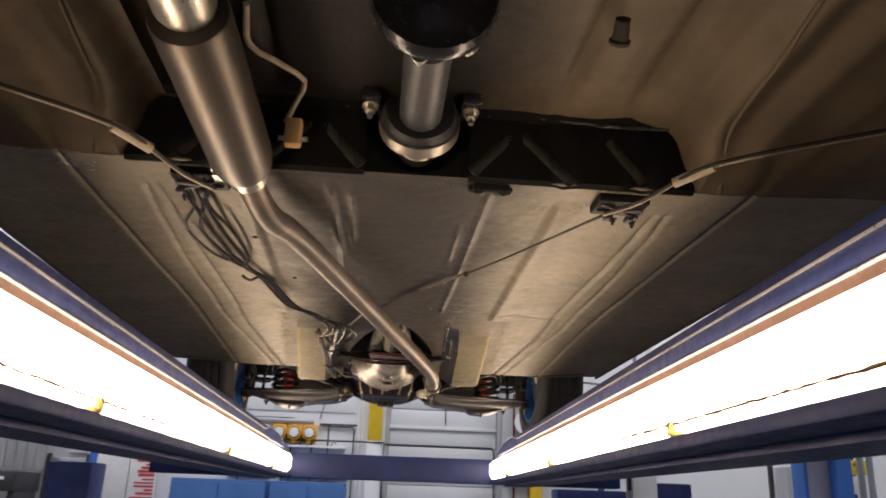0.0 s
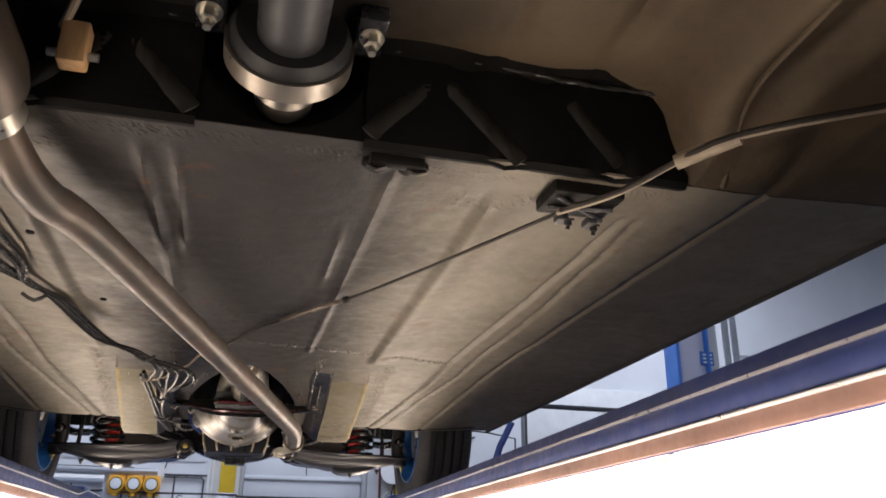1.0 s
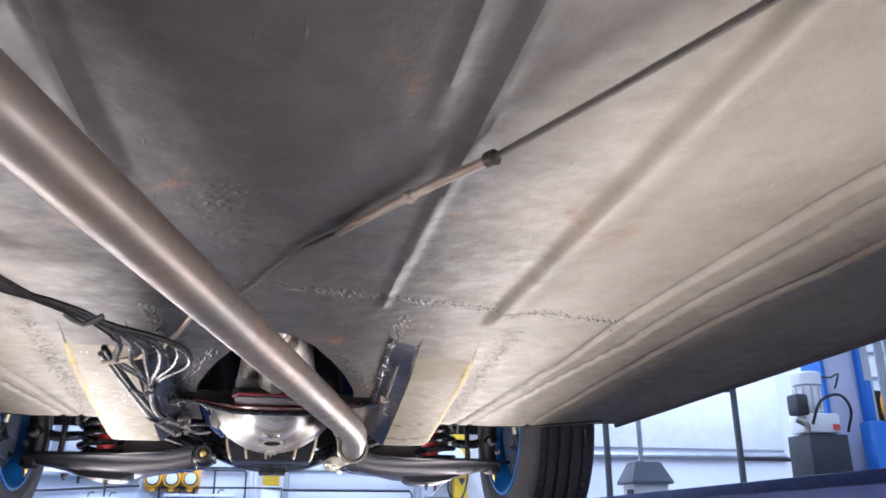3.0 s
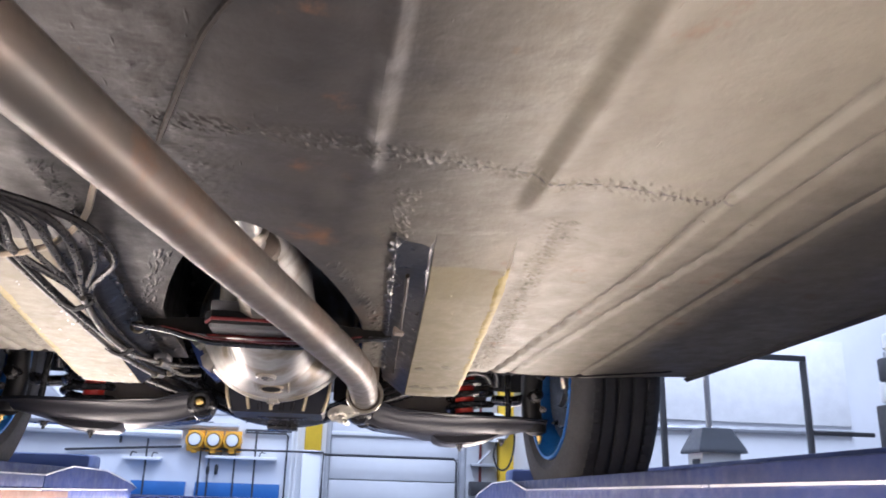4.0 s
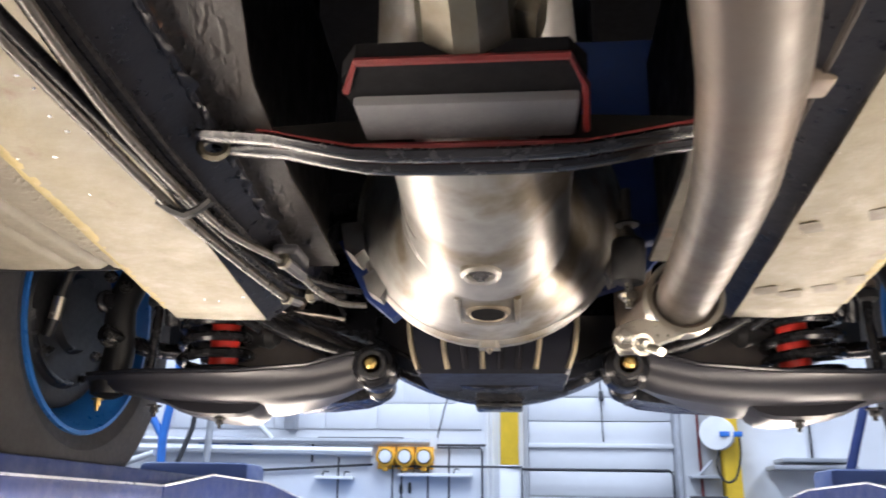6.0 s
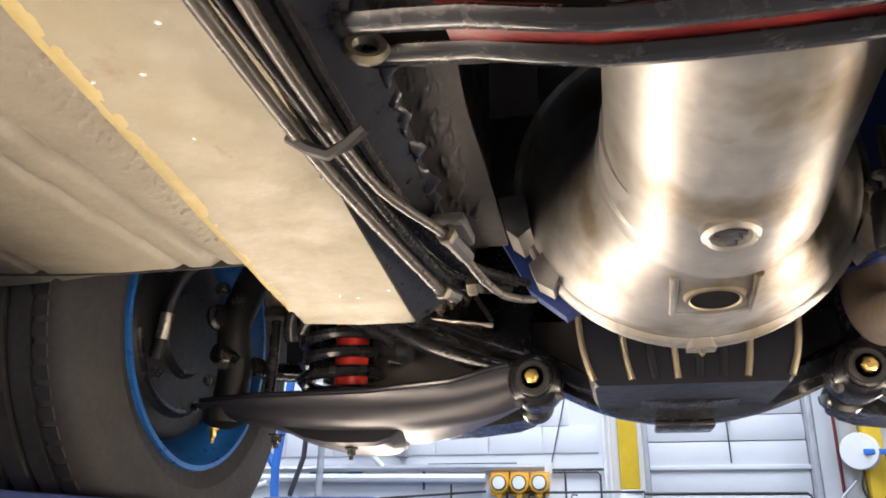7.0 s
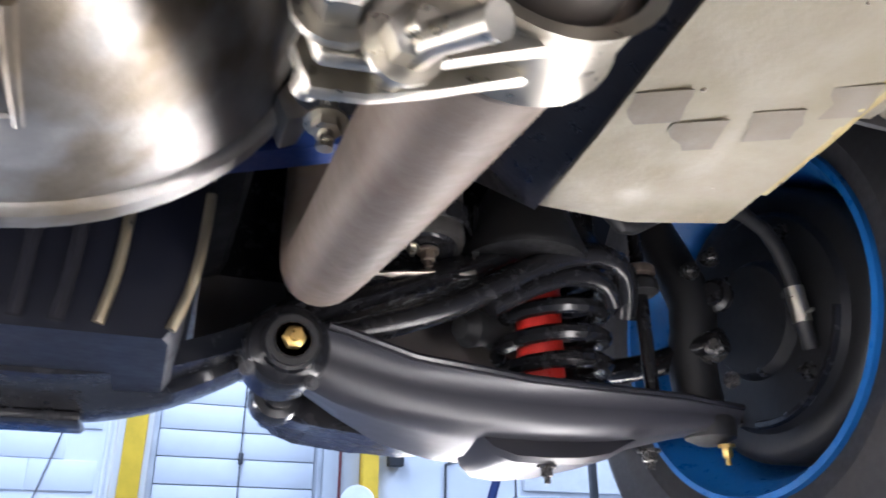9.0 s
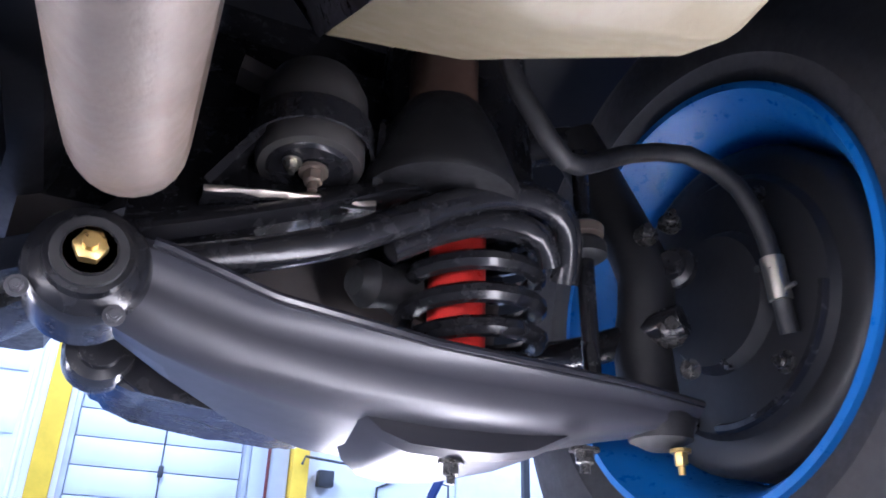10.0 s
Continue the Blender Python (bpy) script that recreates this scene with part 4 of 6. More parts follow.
AXLE_Y, HUB_Z = 3.37, 2.15
for side in (-1, 1):
    s = side

    def sx(pts):
        return [(s * p[0], *p[1:]) for p in pts]

    # lower arm: a pressed channel with a rolled top edge, its belly deepest under the spring
    arm_rows = []
    for x in spread(0.163, 0.555, 44):
        u = (x - 0.163) / 0.392
        y = 3.316 + 0.050 * u
        top = between(x, ((0.163, 2.088), (0.19, 2.084), (0.245, 2.072), (0.34, 2.067), (0.49, 2.069), (0.555, 2.066)))
        low = between(x, ((0.163, 2.046), (0.19, 2.036), (0.223, 2.030), (0.279, 2.027), (0.358, 2.030), (0.45, 2.038), (0.555, 2.048)))
        belly = between(x, ((0.163, 2.046), (0.20, 2.036), (0.242, 2.029), (0.30, 2.018), (0.40, 2.018), (0.45, 2.028), (0.50, 2.040), (0.555, 2.049)))
        w = between(x, ((0.163, 0.025), (0.20, 0.060), (0.25, 0.110), (0.40, 0.125), (0.47, 0.080), (0.555, 0.035)))
        arm_rows.append([(s * x, *p) for p in ((y + 0.014, top - 0.002), (y + 0.004, top + 0.002), (y - 0.003, top), (y - 0.005, top - 0.005), (y + 0.001, top - 0.010), (y + 0.001, (top + low) / 2), (y + 0.002, low + 0.006), (y + 0.008, low), (y + 0.3 * w, (low + belly) / 2), (y + 0.6 * w, belly), (y + w, belly + 0.002), (y + w + 0.004, belly + 0.012), (y + 0.6 * w, min(low + 0.02, top - 0.013)), (y + 0.02, top - 0.010))])
    arm = part("lower_arm", loft(arm_rows), "arm_paint", car, "grey-black pressed steel lower suspension arm", 60)
    part("arm_edge", tube([(r[2][0], r[2][1] - 0.001, r[2][2] - 0.001) for r in arm_rows[2:]], 0.0030, 8), "black_gloss", arm, "rolled bright top edge of the arm")
    # spring pan: a pressed pocket let into the belly of the arm
    pan_rows = []
    for x, low, back, front in ((0.306, 2.024, 3.354, 3.42), (0.318, 2.014, 3.352, 3.44), (0.336, 2.009, 3.353, 3.46), (0.366, 2.009, 3.357, 3.48), (0.396, 2.011, 3.361, 3.47), (0.425, 2.017, 3.367, 3.44), (0.470, 2.038, 3.377, 3.41)):
        pan_rows.append([(s * x, back + 0.020, low + 0.026), (s * x, back + 0.012, low + 0.020), (s * x, back + 0.004, low + 0.004), (s * x, back + 0.010, low), (s * x, front - 0.012, low - 0.001), (s * x, front, low + 0.012), (s * x, front, low + 0.03)])
    part("spring_pan", loft(pan_rows), "arm_paint", arm, "pressed spring pan under the arm", 32)
    part("pan_bolt", bolt((s * 0.368, 3.372, 2.009), (0, 0, -1), 0.0052, 0.008), "oily_bolt", arm)
    # front leg
    leg = prism([(0.158, 2.080), (0.161, 2.060), (0.172, 2.048), (0.196, 2.041), (0.250, 2.035), (0.300, 2.032), (0.318, 2.036), (0.31, 2.06), (0.22, 2.084)], "y", 3.44, 3.53)
    for v in leg.verts:
        v.co.x *= s
    bmesh.ops.bevel(leg, geom=leg.edges[:], offset=0.006, segments=2, affect="EDGES")
    part("front_leg", leg, "black_paint", arm)
    for y in (3.3,):
        pv = lathe([(0.012, -0.004), (0.013, 0.0), (0.019, 0.001), (0.020, 0.006), (0.0255, 0.008), (0.0275, 0.011), (0.0285, 0.018), (0.0285, 0.05), (0.022, 0.055)], along((s * 0.155, y, 2.067 if y < 3.4 else 2.05), (s * 0.155, y + 0.1, 2.067 if y < 3.4 else 2.05)), 28)
        boss = part("pivot_bush", pv, "black_paint", arm)
        part("pivot_washer", lathe([(0.0165, -0.003), (0.0165, 0.001)], along((s * 0.155, y, 2.067 if y < 3.4 else 2.05), (s * 0.155, y + 0.1, 2.067 if y < 3.4 else 2.05)), 24), "rubber", boss)
    part("pivot_nut", bolt((s * 0.155, 3.298, 2.067), (0, -1, 0), 0.0075, 0.008), "brass", arm, "brass-coloured pivot nut")
    for dx, dz in ((-0.030, -0.022), (0.018, -0.030)):
        part("pivot_bolt", bolt((s * (0.155 + dx * 0.85), 3.309, 2.067 + dz * 0.8), (0, -1, -0.2), 0.0033, 0.005), "dark_metal", arm)
    part("front_bush", lathe([(0.006, -0.003), (0.012, -0.002), (0.013, 0.003), (0.019, 0.004), (0.021, 0.010), (0.021, 0.03)], along((s * 0.168, 3.428, 2.062), (s * 0.168, 3.5, 2.062)), 24), "black_paint", arm, "black front pivot bush")
    part("ball_joint", lathe([(0.010, 0), (0.022, 0.006), (0.024, 0.02), (0.016, 0.035)], Matrix.Translation((s * 0.535, 3.385, 2.035)), 20), "rubber", arm)
    part("joint_nut", bolt((s * 0.455, 3.362, 2.024), (0, 0, -1), 0.0065, 0.009), "oily_bolt", arm)
    part("joint_nut", bolt((s * 0.54, 3.372, 2.034), (0, 0, -1), 0.0048, 0.010), "brass", arm)

    # spring turret of the crossmember
    turret = part("spring_turret", loft([[(s * (0.378 + r * math.cos(a)), 3.405 + r * math.sin(a), z) for a in (2 * math.pi * k / 32 for k in range(32))] for r, z in ((0.062, 2.178), (0.068, 2.184), (0.068, 2.196), (0.060, 2.21), (0.055, 2.34))]), "black_paint", car)
    wing = []
    for u in spread(0, 1, 18):
        x = 0.165 + 0.19 * u
        low = 2.092 + 0.082 * u ** 1.1
        wing.append([(s * x, 3.345 + 0.0 * u, low), (s * x, 3.338, low + 0.006), (s * x, 3.340, low + 0.012), (s * x, 3.365, low + 0.03), (s * x, 3.42, 2.30), (s * x, 3.46, 2.30), (s * x, 3.40, low + 0.002)])
    part("turret_web", loft(wing), "black_paint", car)
    # one plate in two colours: the lower part pale, for the light on it
    for name, paint, outline in (("crossmember_side", "pale_grey_paint", [(0.155, 2.078), (0.27, 2.070), (0.36, 2.075), (0.44, 2.10), (0.45, 2.165), (0.10, 2.165), (0.10, 2.10)]), ("crossmember_top", "black_paint", [(0.10, 2.165), (0.45, 2.165), (0.47, 2.36), (0.10, 2.36)])):
        part(name, prism([(s * x, z) for x, z in outline], "y", 3.46, 3.475), paint, car)
    part("turret_lip", tube(sx([(0.17, 3.338, 2.080), (0.20, 3.338, 2.087), (0.265, 3.337, 2.111), (0.311, 3.336, 2.135), (0.348, 3.334, 2.157), (0.389, 3.333, 2.173), (0.424, 3.336, 2.172), (0.440, 3.348, 2.156), (0.443, 3.36, 2.132)]), 0.0100, 12, step=0.01), "black_paint", turret)
    part("turret_lip", tube(sx([(0.311, 3.342, 2.120), (0.345, 3.340, 2.140), (0.385, 3.339, 2.156), (0.414, 3.342, 2.154), (0.428, 3.352, 2.140)]), 0.0080, 12, step=0.01), "black_paint", turret)
    spring = part("coil_spring", spring_coil((s * 0.395, 3.405, 2.030), 0.047, 7, 0.160, 0.0070), "black_paint", car, "black coil spring")
    damper = part("shock_absorber", lathe([(0.019, 0), (0.020, 0.005), (0.020, 0.165), (0.012, 0.17)], Matrix.Translation((s * 0.382, 3.400, 2.03)), 24), "shock_red", car, "bright red shock absorber")
    part("bump_stop", lathe([(0.010, 0), (0.017, 0.01), (0.014, 0.03), (0.02, 0.045)], along((s * 0.308, 3.40, 2.122), (s * 0.36, 3.42, 2.13)), 16), "rubber", car)

    # upright, drum backplate and brake hose
    plate = part("brake_backplate", lathe([(0.02, -0.014), (0.050, -0.014), (0.056, -0.005), (0.098, -0.003), (0.103, 0.003), (0.119, 0.002), (0.126, 0.006), (0.129, 0.012), (0.129, 0.050)], Matrix.Translation((s * 0.595, AXLE_Y, HUB_Z)) @ Euler((0, radians(90 * s), 0)).to_matrix().to_4x4(), 48), "drum_black", car, "black brake backplate")
    for a, r in ((2.2, 0.085), (0.4, 0.1), (4.0, 0.08), (5.2, 0.095), (1.2, 0.05), (3.0, 0.05), (4.6, 0.05)):
        part("backplate_bolt", bolt((s * 0.592, AXLE_Y + r * math.cos(a), HUB_Z + r * math.sin(a)), (-s, 0, 0), 0.0055, 0.007), "oily_bolt", plate)
    part("backplate_rib", tube([(s * 0.591, AXLE_Y + 0.095 * math.cos(a), HUB_Z + 0.095 * math.sin(a)) for a in spread(3.3, 4.9, 10)], 0.004, 6), "black_paint", plate)
    upright = part("upright", tube(sx([(0.53, 3.385, 2.06), (0.525, 3.385, 2.11), (0.53, 3.38, 2.16), (0.51, 3.40, 2.24), (0.49, 3.41, 2.29)]), 0.021, 14), "drum_black", car, "black forged upright")
    part("hub_nut", bolt((s * 0.53, 3.362, 2.115), (-s * 0.5, -1, 0), 0.0095, 0.010), "oily_bolt", upright)
    part("grease_cap", lathe([(0.016, 0), (0.016, 0.006), (0.011, 0.008), (0.010, 0.014)], along((s * 0.545, 3.362, 2.165), (s * 0.40, 3.30, 2.17)), 20), "black_paint", upright)
    part("stop_bolt", bolt((s * 0.540, 3.360, 2.200), (-s * 0.6, -1, 0.2), 0.006, 0.010), "oily_bolt", upright)
    part("stop_bolt", bolt((s * 0.518, 3.362, 2.186), (-s * 0.6, -1, 0.1), 0.006, 0.009), "oily_bolt", upright)
    part("stop_bolt", bolt((s * 0.545, 3.360, 2.088), (-s * 0.3, -1, -0.3), 0.005, 0.008), "oily_bolt", upright)
    part("pad_spring", tube([(s * 0.578, 3.312, 2.131), (s * 0.574, 3.285, 2.132)], 0.0016, 6), "zinc", plate)
    part("steering_arm", tube(sx([(0.535, 3.35, 2.12), (0.50, 3.42, 2.11), (0.47, 3.50, 2.12)]), 0.012, 10), "black_paint", upright)
    part("upper_arm", tube(sx([(0.49, 3.41, 2.285), (0.42, 3.42, 2.27), (0.33, 3.42, 2.29)]), 0.016, 10), "black_paint", car)
    part("brake_hose", tube(sx([(0.358, 3.30, 2.30), (0.369, 3.30, 2.245), (0.386, 3.30, 2.214), (0.412, 3.305, 2.190), (0.440, 3.315, 2.202), (0.475, 3.32, 2.222), (0.520, 3.312, 2.230), (0.555, 3.303, 2.208), (0.571, 3.300, 2.170), (0.576, 3.301, 2.138), (0.585, 3.305, 2.105)]), 0.0068, 10), "rubber", car, "black rubber brake hose")
    part("hose_ferrule", tube(sx([(0.573, 3.300, 2.156), (0.577, 3.301, 2.126)]), 0.0080, 10), "zinc", car)
    part("anti_roll_link", tube(sx([(0.474, 3.375, 2.06), (0.471, 3.373, 2.13), (0.469, 3.372, 2.25)]), 0.0065, 10), "black_paint", car)
    part("link_bush", lathe([(0.012, 0), (0.016, 0.003), (0.016, 0.012), (0.012, 0.016)], Matrix.Translation((s * 0.470, 3.372, 2.160)), 18), "rubber", car)
    part("link_bush", lathe([(0.012, 0), (0.0145, 0.002), (0.0145, 0.009), (0.012, 0.011)], Matrix.Translation((s * 0.470, 3.372, 2.177)), 18), "rusty_steel", car, "brown link bush")

    part("turret_neck", lathe([(0.050, 0), (0.052, 0.006), (0.036, 0.050), (0.027, 0.068)], Matrix.Translation((s * 0.346, 3.352, 2.166)), 32), "drum_black", car)
    part("top_bush", lathe([(0.024, 0), (0.026, 0.004), (0.024, 0.012), (0.024, 0.045), (0.018, 0.05)], Matrix.Translation((s * 0.346, 3.352, 2.230)), 24), "rust_dark", car, "brown rusty bush above the turret")
    part("wing_tab", prism([(s * 0.214, 2.246), (s * 0.240, 2.240), (s * 0.241, 2.250), (s * 0.215, 2.257)], "y", 3.38, 3.40), "pale_grey_paint", car, "small pale bracket tab")

    # engine mount
    mount_at = Matrix.Translation((s * 0.260, 3.352, 2.164)) @ Euler((radians(-8), 0, 0)).to_matrix().to_4x4()
    em = part("engine_mount", lathe([(0.024, 0.002), (0.031, 0.003), (0.033, 0.008), (0.033, 0.022), (0.030, 0.026), (0.034, 0.032), (0.034, 0.055), (0.028, 0.07)], mount_at, 32), "worn_rubber", car, "black rubber engine mount")
    part("mount_cup", lathe([(0.008, -0.001), (0.024, 0.0), (0.027, 0.003), (0.028, 0.010)], mount_at, 32), "black_paint", em)
    part("mount_nut", bolt((s * 0.261, 3.346, 2.163), (0, -0.15, -1), 0.006, 0.009), "rusty_steel", em)
    part("mount_nut", bolt((s * 0.247, 3.342, 2.163), (0, -0.15, -1), 0.004, 0.005), "zinc", em)
    part("mount_strap", lathe([(0.0365, 0.012), (0.0385, 0.012), (0.0385, 0.030), (0.0365, 0.030)], mount_at, 32, caps=False), "black_paint", em)
    for pts in (((0.201, 2.136), (0.296, 2.150), (0.300, 2.150), (0.300, 2.144), (0.201, 2.130)), ((0.296, 2.150), (0.303, 2.150), (0.303, 2.205), (0.299, 2.208)), ((0.204, 2.137), (0.200, 2.140), (0.229, 2.188), (0.234, 2.186))):
        bm = prism([(s * u, v) for u, v in pts], "y", 3.342, 3.385)
        part("mount_plate", bm, "black_paint", em)
    part("weld_bead", strip([(s * x, 3.3415, 2.134 + 0.147 * (x - 0.201)) for x in spread(0.201, 0.300, 10)], 0.0022, 0.0022, 90, 0.3, down=(0, -1, 0), across=4), "steel", em, "pale weld bead")

    # wheel
    wheel = new("wheel")
    wheel.parent = car
    tagged(wheel, "blue steel wheel with a worn black tyre")
    turn = Matrix.Translation((s * 0.636, AXLE_Y, HUB_Z)) @ Euler((0, radians(90 * s), 0)).to_matrix().to_4x4() @ Matrix.Diagonal((0.93, 0.93, 0.97, 1))
    tread = [(0.2795, -0.062)]
    for off in (-0.044, -0.015, 0.015, 0.044):
        tread += [(0.281, off - 0.0045), (0.274, off - 0.0035), (0.274, off + 0.0035), (0.281, off + 0.0045)]
    tread.append((0.2795, 0.062))
    part("tyre", lathe([(0.170, -0.064), (0.178, -0.076), (0.196, -0.082), (0.198, -0.084), (0.222, -0.086), (0.226, -0.084), (0.252, -0.082), (0.270, -0.074), *tread, (0.270, 0.074), (0.250, 0.083), (0.215, 0.084), (0.182, 0.074), (0.170, 0.060)], turn, 96, caps=False), "tyre", wheel, "dusty black tyre")
    part("rim", lathe([(0.170, -0.080), (0.176, -0.080), (0.178, -0.072), (0.168, -0.062), (0.160, -0.054), (0.152, -0.03), (0.146, 0.0), (0.146, 0.03), (0.10, 0.045), (0.03, 0.04), (0.03, 0.036), (0.10, 0.040), (0.142, 0.026), (0.142, -0.002), (0.149, -0.034), (0.156, -0.056), (0.165, -0.066), (0.170, -0.080)], turn, 96, caps=False), "rim_blue", wheel, "bright blue painted steel rim")
    blocks = bmesh.new()
    for k in range(84):
        a = 2 * math.pi * k / 84
        for h in (-0.053, 0.053):
            m = turn @ Euler((0, 0, a)).to_matrix().to_4x4() @ Matrix.Translation((0.2805, 0, h)) @ Euler((0, 0, 0)).to_matrix().to_4x4()
            bmesh.ops.create_cube(blocks, size=1.0, matrix=m @ Matrix.Diagonal((0.003, 0.014, 0.016, 1)))
    tagged(part("tread_pattern", blocks, "tyre", wheel), kind="stuff")

# ---- cables and pipes under the floor ----
part("brake_cable", tube([(0.30, 1.425, 2.126), (0.20, 1.68, 2.132), (0.131, 1.852, 2.138)], 0.0022, 6), "cable_brown", car, "thin handbrake cable")
adjuster = part("cable_adjuster", tube([(0.131, 1.852, 2.138), (0.10, 1.915, 2.142), (0.045, 2.03, 2.146)], 0.0036, 10), "rusty_steel", car, "brown handbrake cable adjuster")
part("adjuster_nut", lathe([(0.0040, 0), (0.0052, 0.001), (0.0052, 0.007), (0.0040, 0.008)], along((0.092, 1.931, 2.1423), (0.045, 2.03, 2.146)), 6), "rusty_steel", adjuster)
part("adjuster_end", lathe([(0.0036, -0.004), (0.0056, -0.003), (0.0056, 0.004), (0.0036, 0.005)], along((0.131, 1.852, 2.138), (0.10, 1.915, 2.142)), 12), "cable_brown", adjuster)
part("brake_cable", tube([(0.045, 2.03, 2.146), (0.012, 2.09, 2.146), (-0.02, 2.18, 2.146), (-0.045, 2.255, 2.149)], 0.0022, 6), "cable_brown", car)
for side in (-1, 1):
    def sx(pts):
        return [(side * p[0], *p[1:]) for p in pts]

    clip = part("cable_clip", box(side * 0.325 - 0.040, side * 0.325 + 0.040, 1.392, 1.452, 2.136, 2.152, 0.003), "dark_underseal", car, "dirty black cable clip plate")
    for k in range(2):
        part("clip_nut", bolt((side * (0.318 + 0.034 * k), 1.438 + 0.008 * k, 2.127), (0, 0.3, -1), 0.0045, 0.007), "rubber", clip)
        part("clip_bar", tube([(side * 0.29, 1.40 + 0.03 * k, 2.134), (side * 0.36, 1.445 - 0.03 * k, 2.132)], 0.003, 6), "dark_metal", clip)
    for k in range(2):
        part("clip_tooth", box(side * 0.335 - 0.030 + 0.036 * k, side * 0.335 - 0.016 + 0.034 * k, 1.436, 1.452 + 0.006 * k, 2.124, 2.134, 0.003), "dark_metal", clip)
    for d in (0.0, 0.008):
        part("brake_cable", tube(sx([(0.30, 1.425 - d, 2.126), (0.333, 1.35 - d, 2.120), (0.368, 1.28 - d, 2.130), (0.402, 1.243 - d, 2.138), (0.50, 1.17 - d, 2.142), (0.74, 1.02 - d, 2.15)]), 0.0028, 8), "pale_wire" if d == 0 else "cable_brown", car, "greasy brake cable")
    part("cable_sleeve", tube(sx([(0.362, 1.287, 2.128), (0.402, 1.243, 2.138)]), 0.0075, 10), "pale_wire", car)

# wiring loom and pipes along one side of the floor
rng = random.Random(4)
for k in range(6):
    d = 0.009 * (k - 2.5)
    j = [rng.uniform(-0.006, 0.006) for n in range(12)]
    loop = (0.010, -0.034, -0.012, 0.014, -0.022, 0.024)[k]
    pts = [(-0.335 + d, 1.385, 2.138), (-0.338 + d / 2 + j[0], 1.50, 2.132), (-0.345 + d / 3 + j[1] + loop, 1.63, 2.130), (-0.338 + d / 4 + j[3] + loop, 1.80, 2.134), (-0.326, 1.88 + d, 2.136), (-0.296 + d / 3, 1.97, 2.136), (-0.254 + d / 2 + j[5], 2.16, 2.124), (-0.200 + j[4], 2.235 + d, 2.116), (-0.146 + 1.5 * d + j[6], 2.32, 2.108), (-0.150 + 1.9 * d, 2.42, 2.104), (-0.168 + d / 3, 2.54, 2.100), (-0.186 + d / 3, 2.70, 2.096), (-0.190 + d / 4, 2.88, 2.094), (-0.184 + d / 2, 3.02, 2.098), (-0.16 + d, 3.12, 2.11)]
    part("wiring_loom", tube(pts, (0.0040, 0.0028, 0.0034)[k % 3], 8), "wire", car, "dark cables clipped along the floor")
part("brake_pipe", tube([(-0.167, 2.54, 2.092), (-0.186, 2.70, 2.087), (-0.187, 2.84, 2.085), (-0.178, 2.90, 2.086), (-0.166, 2.95, 2.088), (-0.160, 3.03, 2.087), (-0.150, 3.08, 2.088), (-0.132, 3.115, 2.094)], 0.0030, 10), "pipe_paint", car, "grey brake pipe bending to a union")
part("pipe_rod", tube([(-0.212, 2.42, 2.112), (-0.205, 2.55, 2.098), (-0.203, 2.79, 2.084), (-0.199, 2.90, 2.082), (-0.191, 3.045, 2.082)], 0.0036, 10), "pipe_paint", car, "dull grey pipe beside the rail")
part("fuel_pipe", tube([(-0.205, 2.40, 2.115), (-0.198, 2.55, 2.098), (-0.195, 2.75, 2.090), (-0.190, 2.95, 2.087), (-0.181, 3.05, 2.090), (-0.150, 3.10, 2.10)], 0.0040, 10), "wire", car, "thin dark fuel pipe")
for p, q in (((-0.167, 2.940, 2.088), (-0.162, 2.985, 2.088)), ((-0.191, 3.035, 2.082), (-0.184, 3.060, 2.084)), ((-0.174, 3.050, 2.087), (-0.163, 3.050, 2.088))):
    union = part("pipe_union", tube([p, q], 0.0052, 8), "dark_metal", car)
    part("union_nut", lathe([(0.0062, 0), (0.0066, 0.001), (0.0066, 0.006), (0.0058, 0.007)], along(p, q), 6), "cast_dull", union)
part("union_bracket", box(-0.178, -0.156, 2.945, 2.985, 2.094, 2.104, 0.003), "dark_metal", car)
# thin pipe clipped to the black side of the other rail
part("clipped_pipe", tube([(0.166, 2.50, 2.128), (0.176, 2.66, 2.118), (0.188, 2.86, 2.104), (0.194, 2.98, 2.096)], 0.0024, 8), "cable_brown", car, "thin brown pipe along the rail")
part("pipe_clip", box(0.170, 0.185, 2.715, 2.735, 2.108, 2.120, 0.002), "rusty_steel", car)
part("pale_cable", tube([(-0.080, 2.262, 2.140), (-0.098, 2.30, 2.132), (-0.125, 2.37, 2.122), (-0.165, 2.41, 2.108), (-0.21, 2.42, 2.10)], 0.003, 6), "pale_wire", car)
for p in ((-0.325, 1.95, 2.135), (-0.185, 2.20, 2.106), (-0.180, 2.56, 2.094), (-0.190, 2.80, 2.084)):
    part("cable_tie", tube([(p[0] - 0.018, p[1], p[2]), (p[0], p[1] + 0.004, p[2] - 0.009), (p[0] + 0.018, p[1], p[2])], 0.003, 6), "rubber", car)
hanger = part("exhaust_hanger", box(-0.195, -0.171, 1.335, 1.355, 2.172, 2.214, 0.003), "wood", car, "tan rubber exhaust hanger block")
part("hanger_bolt", tube([(-0.204, 1.345, 2.184), (-0.162, 1.345, 2.184)], 0.004, 8), "zinc", hanger)
part("sensor_wire", tube([(-0.196, 1.345, 2.210), (-0.178, 1.31, 2.228), (-0.165, 1.27, 2.238), (-0.20, 1.21, 2.232), (-0.228, 1.18, 2.235), (-0.22, 1.10, 2.24)], 0.004, 8), "pale_wire", car, "pale sensor cable")

